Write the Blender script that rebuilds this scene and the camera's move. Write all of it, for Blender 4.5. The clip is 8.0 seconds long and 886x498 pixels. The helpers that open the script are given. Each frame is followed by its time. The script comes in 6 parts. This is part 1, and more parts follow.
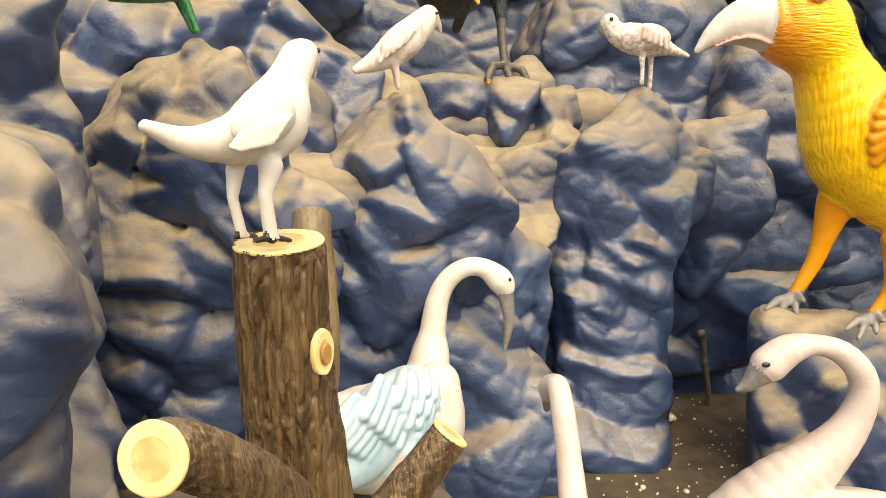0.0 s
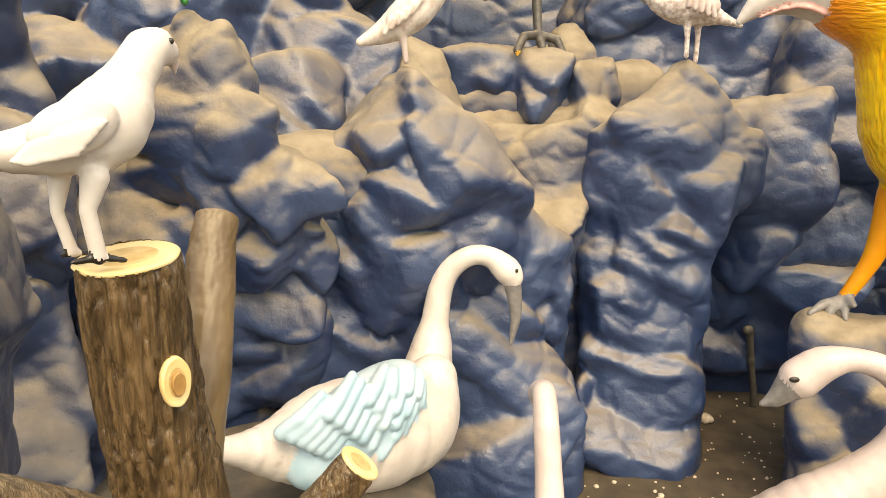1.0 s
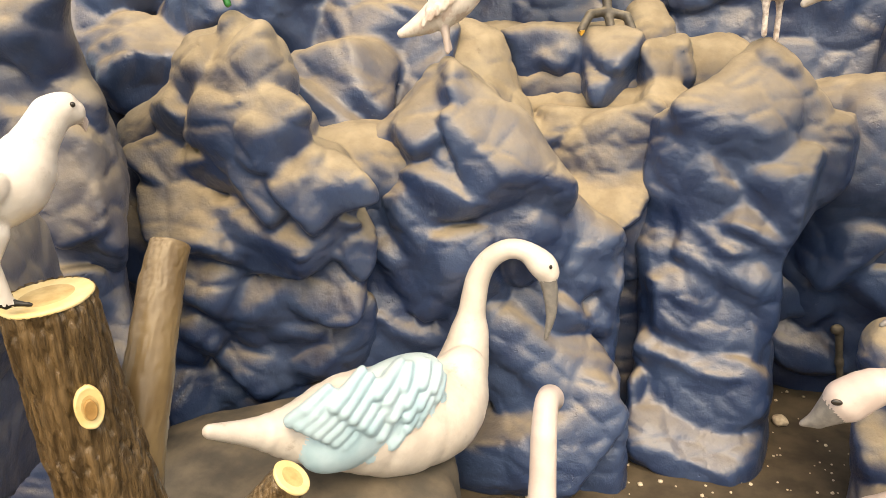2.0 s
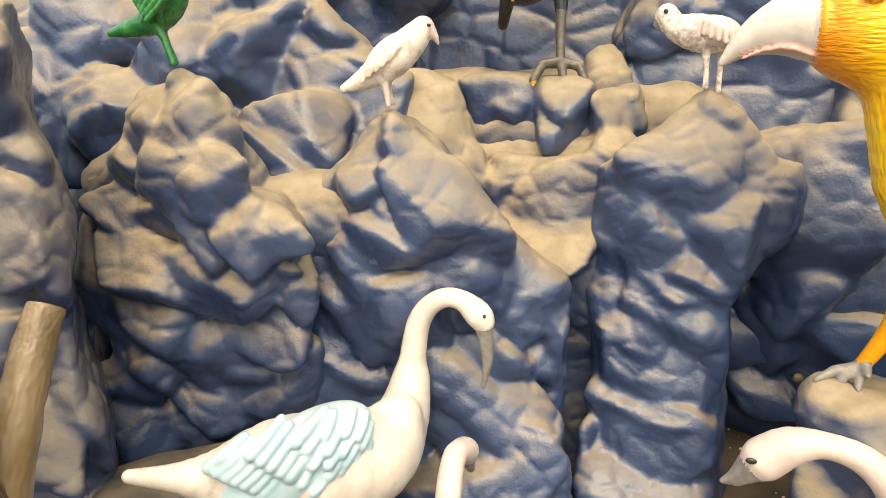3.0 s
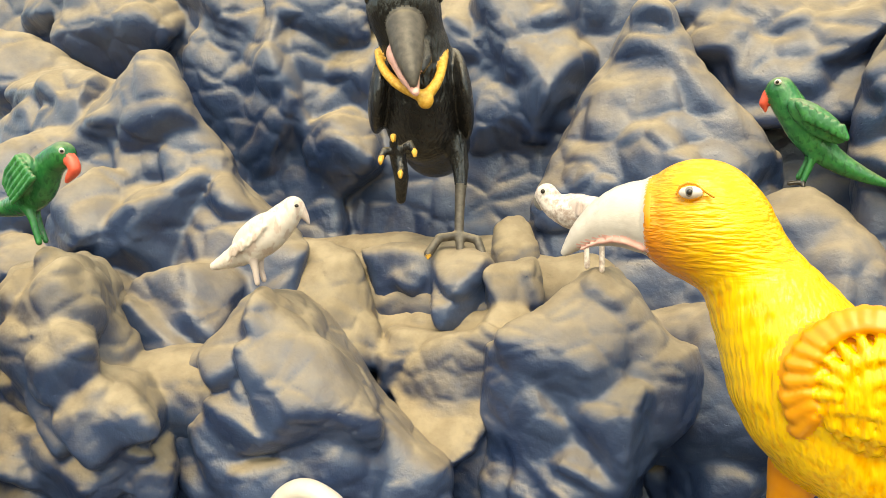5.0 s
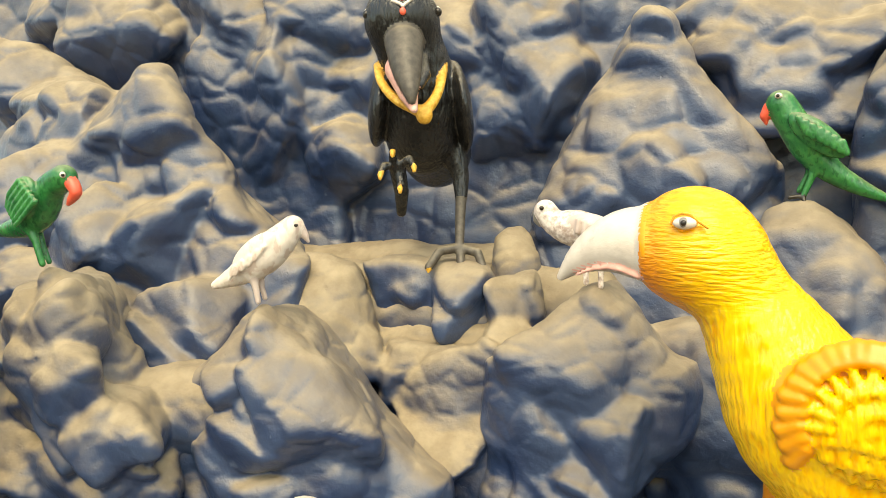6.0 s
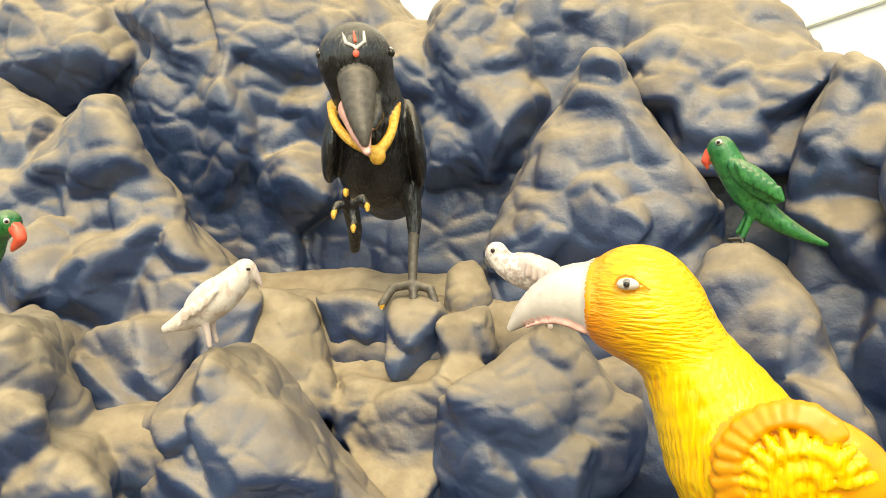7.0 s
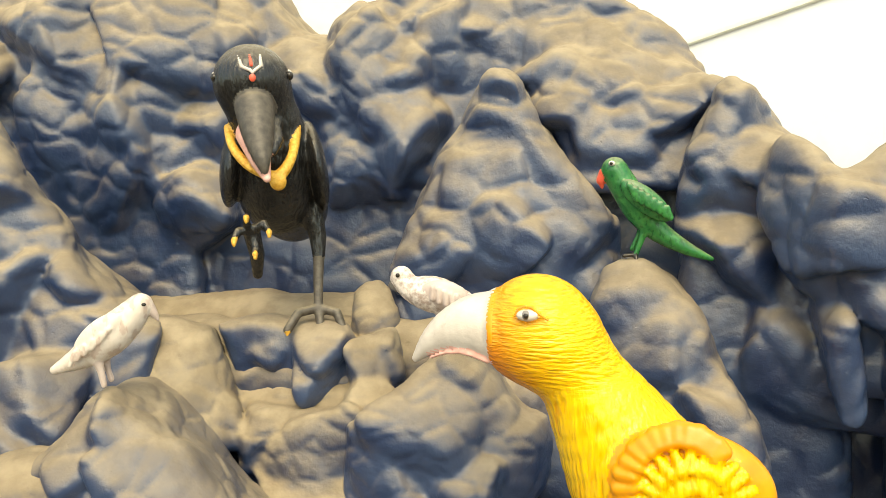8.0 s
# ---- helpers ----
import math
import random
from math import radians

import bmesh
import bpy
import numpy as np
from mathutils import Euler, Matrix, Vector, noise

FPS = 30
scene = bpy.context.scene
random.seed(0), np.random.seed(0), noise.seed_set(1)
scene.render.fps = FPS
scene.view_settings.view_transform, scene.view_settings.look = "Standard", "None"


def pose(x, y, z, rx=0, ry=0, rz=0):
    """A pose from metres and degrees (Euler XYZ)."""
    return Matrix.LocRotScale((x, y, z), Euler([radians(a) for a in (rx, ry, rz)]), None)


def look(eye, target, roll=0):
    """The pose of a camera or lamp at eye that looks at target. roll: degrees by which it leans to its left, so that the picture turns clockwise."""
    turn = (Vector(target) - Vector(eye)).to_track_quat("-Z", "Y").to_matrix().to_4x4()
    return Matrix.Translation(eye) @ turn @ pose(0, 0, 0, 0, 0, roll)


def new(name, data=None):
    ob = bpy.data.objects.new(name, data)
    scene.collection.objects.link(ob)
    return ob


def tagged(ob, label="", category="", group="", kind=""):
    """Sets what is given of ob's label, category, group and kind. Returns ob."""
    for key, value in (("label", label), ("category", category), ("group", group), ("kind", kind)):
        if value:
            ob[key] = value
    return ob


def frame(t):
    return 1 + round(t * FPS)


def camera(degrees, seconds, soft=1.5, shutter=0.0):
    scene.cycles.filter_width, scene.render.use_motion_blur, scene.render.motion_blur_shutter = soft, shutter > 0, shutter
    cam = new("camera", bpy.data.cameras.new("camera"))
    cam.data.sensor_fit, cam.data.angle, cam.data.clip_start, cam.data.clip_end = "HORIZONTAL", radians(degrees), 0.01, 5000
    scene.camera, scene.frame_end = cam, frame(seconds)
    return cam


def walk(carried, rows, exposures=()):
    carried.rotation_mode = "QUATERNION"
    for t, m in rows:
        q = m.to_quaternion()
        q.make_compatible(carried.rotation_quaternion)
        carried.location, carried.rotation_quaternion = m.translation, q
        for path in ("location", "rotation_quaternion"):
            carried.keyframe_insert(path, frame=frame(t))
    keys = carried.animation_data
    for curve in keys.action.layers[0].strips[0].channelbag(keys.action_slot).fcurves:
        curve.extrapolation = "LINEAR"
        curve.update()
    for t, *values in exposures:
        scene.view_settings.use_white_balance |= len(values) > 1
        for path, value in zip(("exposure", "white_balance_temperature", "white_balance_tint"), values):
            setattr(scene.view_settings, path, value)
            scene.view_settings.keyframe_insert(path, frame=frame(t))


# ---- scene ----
cam = camera(63.8, 8.0, soft=0.75)
METRES, EYE, TILT, LEAN, TURN = 2.0, 1.45, -11.0, 0.0, 0.0
ROWS = [
    (0.0, 0.0, 0.0, 0.0, 0.0, 0.0, -0.0),
    (0.5, 0.0696, 0.0212, 0.015, 2.64, -1.39, 0.51),
    (1.0, 0.1303, 0.0792, 0.0401, 6.82, -3.09, -1.83),
    (2.5, 0.3779, 0.118, 0.1425, 20.87, -8.27, -2.13),
    (3.0, 0.4476, 0.1462, 0.1595, 20.96, -5.4, -2.72),
    (3.5, 0.5099, 0.2033, 0.1795, 20.03, -0.88, -3.81),
    (4.0, 0.575, 0.2446, 0.2, 18.9, 2.34, -2.35),
    (4.5, 0.6477, 0.279, 0.2249, 22.49, 5.26, -3.66),
    (6.0, 0.7041, 0.2908, 0.3051, 24.84, 4.02, -3.22),
    (6.5, 0.7037, 0.2813, 0.3329, 23.1, 1.51, -2.88),
    (7.0, 0.7125, 0.2706, 0.3752, 21.2, 4.26, -2.97),
    (7.5, 0.7132, 0.2631, 0.4056, 21.09, 3.51, -2.53),
    (8.0, 0.7252, 0.2667, 0.4231, 14.24, 4.27, -0.84),
]
walk(cam, [(t, pose(0, 0, EYE, TILT, LEAN, TURN) @ pose(METRES * x, METRES * y, METRES * z, 90 + pitch, roll, yaw)) for t, x, y, z, yaw, pitch, roll in ROWS],
     exposures=[(0.0, 0.04, 8800, 5), (2.5, 0.04, 8800, 7), (3.3, 0.17, 8600, 3), (4.2, 0.16, 8700, -2), (5.0, 0.05, 8700, -3), (6.5, 0.02, 8700, -3), (7.5, 0.0, 8700, -3), (8.0, -0.08, 8600, -3)])

# ---- light: bright hazy daylight that falls in from above and in front ----
world = bpy.data.worlds.new("sky")
scene.world = world
world.use_nodes = True
_n = world.node_tree.nodes
_sky = _n.new("ShaderNodeTexSky")
_sky.sky_type = "NISHITA"
_sky.sun_disc = False
_sky.sun_elevation, _sky.sun_rotation = radians(58), radians(170)
_sky.air_density, _sky.dust_density = 1.0, 3.0
world.node_tree.links.new(_sky.outputs[0], _n["Background"].inputs[0])
_n["Background"].inputs[1].default_value = 0.42
sun = new("sun", bpy.data.lights.new("sun", "SUN"))
sun.data.energy, sun.data.angle, sun.data.color = 1.9, radians(45), (1.0, 0.93, 0.8)
sun.matrix_world = look((2.8, -0.9, 6.0), (0.4, 2.4, 0.8))


# ---- materials ----
def material(name):
    m = bpy.data.materials.new(name)
    m.use_nodes = True
    return m, m.node_tree, m.node_tree.nodes["Principled BSDF"]


def node(tree, kind, inputs=(), **attrs):
    nd = tree.nodes.new(kind)
    for key, value in attrs.items():
        setattr(nd, key, value)
    for key, value in dict(inputs).items():
        if hasattr(value, "is_output"):
            tree.links.new(value, nd.inputs[key])
        else:
            nd.inputs[key].default_value = value
    return nd


def rgb(r, g, b):
    return (r, g, b, 1.0)


def blend(tree, fac, a, b):
    mx = tree.nodes.new("ShaderNodeMix")
    mx.data_type = "RGBA"
    for sock, value in ((0, fac), (6, a), (7, b)):
        if hasattr(value, "is_output"):
            tree.links.new(value, mx.inputs[sock])
        else:
            mx.inputs[sock].default_value = value
    return mx.outputs[2]


def ramp(tree, value, lo, hi, a=0.0, b=1.0):
    mr = node(tree, "ShaderNodeMapRange", {1: lo, 2: hi, 3: a, 4: b}, interpolation_type="SMOOTHSTEP")
    tree.links.new(value, mr.inputs[0])
    return mr.outputs[0]


def calc(tree, op, a, b=0.0):
    return node(tree, "ShaderNodeMath", {0: a, 1: b}, operation=op).outputs[0]


def noise_tex(tree, scale, detail=4.0, rough=0.55, stretch=None):
    co = node(tree, "ShaderNodeTexCoord").outputs["Object"]
    if stretch:
        co = node(tree, "ShaderNodeMapping", {"Vector": co, "Scale": stretch}).outputs[0]
    return node(tree, "ShaderNodeTexNoise", {"Vector": co, "Scale": scale, "Detail": detail, "Roughness": rough}).outputs[0]


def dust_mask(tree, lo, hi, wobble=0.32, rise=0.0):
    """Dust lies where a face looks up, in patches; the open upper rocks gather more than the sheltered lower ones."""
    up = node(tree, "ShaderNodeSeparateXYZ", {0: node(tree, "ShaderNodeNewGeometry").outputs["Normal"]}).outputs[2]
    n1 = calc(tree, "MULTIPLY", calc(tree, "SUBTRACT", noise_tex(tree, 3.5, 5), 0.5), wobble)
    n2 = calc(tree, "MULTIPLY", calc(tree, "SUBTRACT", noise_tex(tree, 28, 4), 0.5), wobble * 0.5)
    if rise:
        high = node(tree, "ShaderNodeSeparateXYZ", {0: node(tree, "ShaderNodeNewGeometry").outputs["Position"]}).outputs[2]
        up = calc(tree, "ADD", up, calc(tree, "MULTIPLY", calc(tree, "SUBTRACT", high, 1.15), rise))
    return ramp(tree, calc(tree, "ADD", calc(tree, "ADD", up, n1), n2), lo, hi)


def bumped(tree, bsdf, height, strength, distance):
    b = node(tree, "ShaderNodeBump", {"Height": height, "Strength": strength, "Distance": distance})
    tree.links.new(b.outputs[0], bsdf.inputs["Normal"])


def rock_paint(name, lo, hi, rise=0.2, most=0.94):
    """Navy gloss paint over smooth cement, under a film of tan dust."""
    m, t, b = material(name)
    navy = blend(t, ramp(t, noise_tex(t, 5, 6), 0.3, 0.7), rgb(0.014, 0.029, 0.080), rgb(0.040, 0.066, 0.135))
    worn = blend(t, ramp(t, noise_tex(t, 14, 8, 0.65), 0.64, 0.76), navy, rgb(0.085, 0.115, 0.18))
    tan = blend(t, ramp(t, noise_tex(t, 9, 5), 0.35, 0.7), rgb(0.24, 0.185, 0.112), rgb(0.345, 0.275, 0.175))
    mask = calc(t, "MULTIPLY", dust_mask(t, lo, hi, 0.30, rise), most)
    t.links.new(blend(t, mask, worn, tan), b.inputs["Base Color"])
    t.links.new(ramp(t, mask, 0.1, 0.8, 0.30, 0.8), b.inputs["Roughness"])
    b.inputs["Specular IOR Level"].default_value = 0.7
    h = calc(t, "ADD", noise_tex(t, 16, 5, 0.5), calc(t, "MULTIPLY", noise_tex(t, 60, 6, 0.65), 0.4))
    chips = ramp(t, noise_tex(t, 38, 3, 0.6), 0.68, 0.74)
    bumped(t, b, calc(t, "SUBTRACT", h, calc(t, "MULTIPLY", chips, 0.25)), 0.65, 0.009)
    return m


def plain_paint(name, a, c, rough, dust=0.0, grain=40, bump=0.15, metal=0.0, lo=0.45, hi=1.0, stain=0.0):
    m, t, b = material(name)
    col = blend(t, ramp(t, noise_tex(t, grain, 5), 0.3, 0.7), rgb(*a), rgb(*c))
    if stain:
        col = blend(t, calc(t, "MULTIPLY", ramp(t, noise_tex(t, 13, 9, 0.7), 0.58, 0.72), stain), col, rgb(0.30, 0.22, 0.15))
    if dust:
        col = blend(t, calc(t, "MULTIPLY", dust_mask(t, lo, hi, 0.35), dust), col, rgb(0.36, 0.30, 0.20))
    t.links.new(col, b.inputs["Base Color"])
    b.inputs["Roughness"].default_value, b.inputs["Metallic"].default_value = rough, metal
    bumped(t, b, noise_tex(t, grain * 2.5, 4), bump, 0.004)
    return m


def feathered(name, a, c, edge):
    """Gloss paint over wavy strands: down the neck, across the head, and an orange blush towards the beak."""
    m, t, b = material(name)
    pos = node(t, "ShaderNodeNewGeometry").outputs["Position"]
    high = node(t, "ShaderNodeSeparateXYZ", {0: pos}).outputs[2]
    head = ramp(t, high, 1.58, 1.66)
    neck = noise_tex(t, 80, 2, 0.4, (1, 1, 0.20))
    face = noise_tex(t, 125, 2, 0.4, (0.2, 0.4, 1))
    w = calc(t, "ADD", calc(t, "MULTIPLY", neck, calc(t, "SUBTRACT", 1.0, head)), calc(t, "MULTIPLY", face, head))
    mix = calc(t, "ADD", calc(t, "MULTIPLY", w, 0.6), calc(t, "MULTIPLY", noise_tex(t, 4, 4), 0.6))
    col = blend(t, ramp(t, mix, 0.30, 0.68), rgb(*a), rgb(*c))
    far = node(t, "ShaderNodeVectorMath", {0: pos, 1: (1.06, 2.56, 1.70)}, operation="DISTANCE").outputs["Value"]
    blush = calc(t, "MULTIPLY", ramp(t, calc(t, "ADD", far, calc(t, "MULTIPLY", w, 0.03)), 0.12, 0.32, 1.0, 0.0), 0.9)
    t.links.new(blend(t, blush, col, rgb(*edge)), b.inputs["Base Color"])
    b.inputs["Roughness"].default_value = 0.2
    bumped(t, b, w, 0.6, 0.014)
    return m


def plumage(name, a, c, groove, rough, scale, stretch, dust=0.0, depth=0.006):
    """Paint over carved feather lines, with darker paint left in the lines."""
    m, t, b = material(name)
    lines = noise_tex(t, scale, 3, 0.5, stretch)
    col = blend(t, ramp(t, noise_tex(t, 18, 5), 0.3, 0.7), rgb(*a), rgb(*c))
    col = blend(t, ramp(t, lines, 0.36, 0.46, 0.5, 0.0), col, rgb(*groove))
    if dust:
        col = blend(t, calc(t, "MULTIPLY", dust_mask(t, 0.3, 1.0, 0.35), dust), col, rgb(0.36, 0.30, 0.20))
    t.links.new(col, b.inputs["Base Color"])
    b.inputs["Roughness"].default_value = rough
    bumped(t, b, lines, 0.7, depth)
    return m


def bark(name, a, c):
    m, t, b = material(name)
    g = noise_tex(t, 80, 4, 0.65, (1, 1, 0.05))
    f = noise_tex(t, 150, 3, 0.6, (1, 1, 0.3))
    t.links.new(blend(t, calc(t, "MULTIPLY", dust_mask(t, 0.2, 1.0, 0.5), 0.4), blend(t, ramp(t, g, 0.35, 0.65), rgb(*a), rgb(*c)), rgb(0.30, 0.24, 0.16)), b.inputs["Base Color"])
    b.inputs["Roughness"].default_value = 0.38
    bumped(t, b, calc(t, "ADD", g, calc(t, "MULTIPLY", f, 0.4)), 0.8, 0.009)
    return m


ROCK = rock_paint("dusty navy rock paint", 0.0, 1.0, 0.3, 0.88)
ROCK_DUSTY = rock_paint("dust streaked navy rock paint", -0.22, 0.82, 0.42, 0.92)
# Side rock: real dust, plus extra pale dust that paints in its light.
ROCK_LIT = rock_paint("dusty navy rock paint with light painted in", -0.4, 0.85, 0.2, 0.85)
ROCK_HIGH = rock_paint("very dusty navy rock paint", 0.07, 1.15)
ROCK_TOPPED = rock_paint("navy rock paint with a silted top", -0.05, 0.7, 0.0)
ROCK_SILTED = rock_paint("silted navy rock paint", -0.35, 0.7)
EARTH = plain_paint("brown earth", (0.045, 0.033, 0.020), (0.085, 0.064, 0.040), 0.95, grain=9, bump=0.5)
PLUME = plumage("cream white carved plumage", (0.60, 0.52, 0.45), (0.70, 0.62, 0.55), (0.42, 0.27, 0.21), 0.4, 42, (1, 1, 0.5))
WHITE = plain_paint("cream white gloss paint", (0.58, 0.51, 0.45), (0.68, 0.61, 0.54), 0.35, grain=18, stain=0.5, bump=0.4)
PEARL = plain_paint("pale pink white paint", (0.50, 0.40, 0.36), (0.60, 0.50, 0.45), 0.38, grain=12, stain=0.35, bump=0.3)
PALE_BLUE = plain_paint("pale blue paint", (0.34, 0.50, 0.57), (0.48, 0.62, 0.68), 0.33, dust=0.3, grain=10)
GREY = plain_paint("grey beak paint", (0.16, 0.15, 0.14), (0.24, 0.22, 0.20), 0.4)
DUSKY = plain_paint("dusty black brown paint", (0.05, 0.042, 0.034), (0.10, 0.085, 0.066), 0.5, dust=0.5)
YELLOW = feathered("golden yellow gloss paint", (0.84, 0.30, 0.006), (0.94, 0.56, 0.022), (0.78, 0.22, 0.02))
ORANGE = plain_paint("orange gloss paint", (0.75, 0.25, 0.01), (0.85, 0.36, 0.02), 0.3, grain=8)
BLACK = plumage("black gloss paint", (0.010, 0.010, 0.010), (0.02, 0.02, 0.02), (0.004, 0.004, 0.004), 0.22, 75, (1, 1, 0.25), dust=0.4, depth=0.012)
GREEN = plumage("green gloss paint", (0.012, 0.12, 0.035), (0.04, 0.22, 0.055), (0.006, 0.05, 0.018), 0.25, 70, (1, 1, 0.45), dust=0.4)
RED = plain_paint("red beak paint", (0.70, 0.09, 0.05), (0.80, 0.14, 0.08), 0.3)
GOLD = plain_paint("gold paint", (0.62, 0.30, 0.03), (0.85, 0.52, 0.10), 0.35, grain=75, bump=1.0)
BARK = bark("brown bark paint", (0.045, 0.026, 0.011), (0.155, 0.095, 0.043))
CUT = plain_paint("cut wood paint", (0.72, 0.50, 0.20), (0.80, 0.62, 0.32), 0.6, grain=20)
PINK = plain_paint("pink mouth paint", (0.70, 0.36, 0.30), (0.78, 0.45, 0.38), 0.4)
SPECKLED = plain_paint("speckled cream paint", (0.36, 0.27, 0.23), (0.82, 0.74, 0.68), 0.45, grain=55)
EYE_DARK = plain_paint("dark eye paint", (0.02, 0.015, 0.01), (0.03, 0.025, 0.02), 0.25)


# ---- sculpting: shapes melted together on a grid ----
def drawn_in(p):
    """The big bird's place: its head leans further out of the wall than its feet."""
    s = 0.975 - 0.035 * min(max(p[2] - 0.7, 0.0), 1.0)
    return np.array((1.35, 0.56, 2.0)) + (np.array(p[:3]) - (1.35, 0.56, 2.0)) * s


class Form:
    """A sculpted solid: rounded cones and lumps, melted into one surface."""

    def __init__(self, melt=0.02):
        self.items, self.beads, self.melt = [], [], melt

    def core(self, a, ra, b, rb):
        """A rounded cone of the body that carries the lumps."""
        self.items.append(("chain", [(np.array(a, float), ra), (np.array(b, float), rb)], 0, 0, 0, 0, None))
        return self

    def bead(self, x, y, z, a, b, c, yaw=0, mat=0):
        """A small smooth button set into the surface: an eye, a painted dab."""
        self.beads.append((pose(x, y, z, 0, 0, yaw) @ Matrix.Diagonal((a, b, c, 1)), mat))
        return self

    def slab(self, outline, front, shear_x, shear_z, middle, lean, skew, soft):
        """A body of that outline (x, z) that reaches back from its front; lean and skew tilt the front face."""
        self.items.append(("slab", np.array(outline, float), front, (shear_x, shear_z, *middle), (lean, skew, soft), 0, None))
        return self

    def chain(self, points, mat=0, melt=None):
        """A smooth limb through (x, y, z, radius)."""
        pts = [Vector(p) for p in points]
        res = []
        for i in range(len(pts) - 1):
            a, b, c, d = pts[max(i - 1, 0)], pts[i], pts[i + 1], pts[min(i + 2, len(pts) - 1)]
            n = 3 if len(pts) > 3 else 1
            for k in range(n):
                t = k / n
                res.append(0.5 * ((2 * b) + (c - a) * t + (2 * a - 5 * b + 4 * c - d) * t * t + (3 * b - a - 3 * c + d) * t ** 3))
        res.append(pts[-1])
        self.items.append(("chain", [(np.array(p[:3]), max(p[3], 0.001)) for p in res], 0, 0, 0, mat, melt))
        return self

    def lump(self, x, y, z, a, b, c, turn=0, mat=0, melt=None, yaw=0, pitch=0, power=2.3):
        """A pillow-like lump of half sizes a (across), b (deep), c (high), leaning by turn degrees."""
        m = Euler((radians(pitch), radians(-turn), radians(yaw))).to_matrix()
        self.items.append(("lump", np.array((x, y, z)), np.array((a, b, c)), np.array(m).T, power, mat, melt))
        return self

    def moved(self, place, scale):
        """Carries every piece to its new place and size."""
        for i, it in enumerate(self.items):
            if it[0] == "chain":
                self.items[i] = (it[0], [(place(p), r * scale) for p, r in it[1]], *it[2:])
            else:
                self.items[i] = (it[0], place(it[1]), it[2] * scale, *it[3:])
        self.beads = [(Matrix.Translation(place(m.translation)) @ m.to_3x3().to_4x4(), mat) for m, mat in self.beads]

    def sink(self, share):
        """Sets the lumps deeper into the body, so that they bulge less."""
        self.items = [(it[0], it[1] + np.array((0, share * it[2][1], 0)), *it[2:]) if it[0] == "lump" else it for it in self.items]

    def mesh(self, name, mats, step, warp=0.0, cut=None, finish=None, facets=0):
        lo, hi = np.full(3, 1e9), np.full(3, -1e9)
        boxes = []
        for it in self.items:
            if it[0] == "chain":
                l = np.min([p - r for p, r in it[1]], axis=0)
                h = np.max([p + r for p, r in it[1]], axis=0)
            elif it[0] == "slab":
                o = it[1]
                l = np.array((o[:, 0].min() - 0.35, it[2] - 0.4, o[:, 1].min() - 0.15))
                h = np.array((o[:, 0].max() + 0.2, it[2] + 0.42, o[:, 1].max() + 0.12))
            else:
                ext = np.abs(it[3].T) @ it[2]
                l, h = it[1] - ext, it[1] + ext
            boxes.append((l, h))
            lo, hi = np.minimum(lo, l), np.maximum(hi, h)
        pad = 3 * step + self.melt + warp
        lo, hi = lo - pad, hi + pad
        if cut is not None:
            lo[2] = max(lo[2], cut)
        n = np.ceil((hi - lo) / step).astype(int) + 1
        axes = [(lo[i] + step * np.arange(n[i])).astype(np.float32) for i in range(3)]
        field = np.full(n, 0.25, np.float32)
        owner = np.zeros(n, np.uint8)
        outline = np.full(n, 9.0, np.float32) if any(it[0] == "slab" for it in self.items) else None
        for it, (l, h) in zip(self.items, boxes):
            melt = it[6] if it[6] is not None else self.melt
            m = 2 * step + 1.5 * melt + 1.3 * warp
            i0 = np.clip(np.floor((l - m - lo) / step).astype(int), 0, n - 1)
            i1 = np.clip(np.ceil((h + m - lo) / step).astype(int) + 1, 1, n)
            if (i1 <= i0).any():
                continue
            X, Y, Z = np.meshgrid(*[axes[i][i0[i]:i1[i]] for i in range(3)], indexing="ij")
            if warp:
                X, Y, Z = (X + warp * (np.sin(9.1 * Y + 4.0 * Z + 1.0) + 0.6 * np.sin(19 * Z - 13 * Y)),
                           Y + warp * np.sin(8.3 * Z + 5.0 * X),
                           Z + warp * (np.sin(8.7 * X - 5.0 * Y + 2.0) + 0.6 * np.sin(21 * X + 11 * Y)))
            if it[0] == "chain":
                d = 1e3
                for (pa, ra), (pb, rb) in zip(it[1], it[1][1:]):
                    ab = pb - pa
                    t = np.clip(((X - pa[0]) * ab[0] + (Y - pa[1]) * ab[1] + (Z - pa[2]) * ab[2]) / max(ab @ ab, 1e-9), 0, 1)
                    e = np.sqrt((X - pa[0] - t * ab[0]) ** 2 + (Y - pa[1] - t * ab[1]) ** 2 + (Z - pa[2] - t * ab[2]) ** 2)
                    d = np.minimum(d, e - (ra + (rb - ra) * t))
            elif it[0] == "slab":
                sx, sz, mx, mz = it[3]
                lean, skew, soft = it[4]
                dy = Y - it[2]
                U, V = X - sx * dy, Z - sz * dy
                o = it[1]
                d2, inside = 1e6, np.zeros(X.shape, bool)
                for (ax, az), (bx, bz) in zip(o, np.roll(o, -1, 0)):
                    ex, ez = bx - ax, bz - az
                    t = np.clip(((U - ax) * ex + (V - az) * ez) / (ex * ex + ez * ez), 0, 1)
                    d2 = np.minimum(d2, (U - ax - t * ex) ** 2 + (V - az - t * ez) ** 2)
                    if ez:
                        inside ^= ((az > V) != (bz > V)) & (U < ex * (V - az) / ez + ax)
                side = np.where(inside, -1, 1) * np.sqrt(d2) + 0.18 * soft
                face = it[2] + lean * (Z - mz) + skew * (X - mx) - Y
                back = Y - it[2] - 0.36
                sl = tuple(slice(i0[i], i1[i]) for i in range(3))
                outline[sl] = np.minimum(outline[sl], side)
                hh = np.maximum(soft - np.abs(side - face), 0) / soft
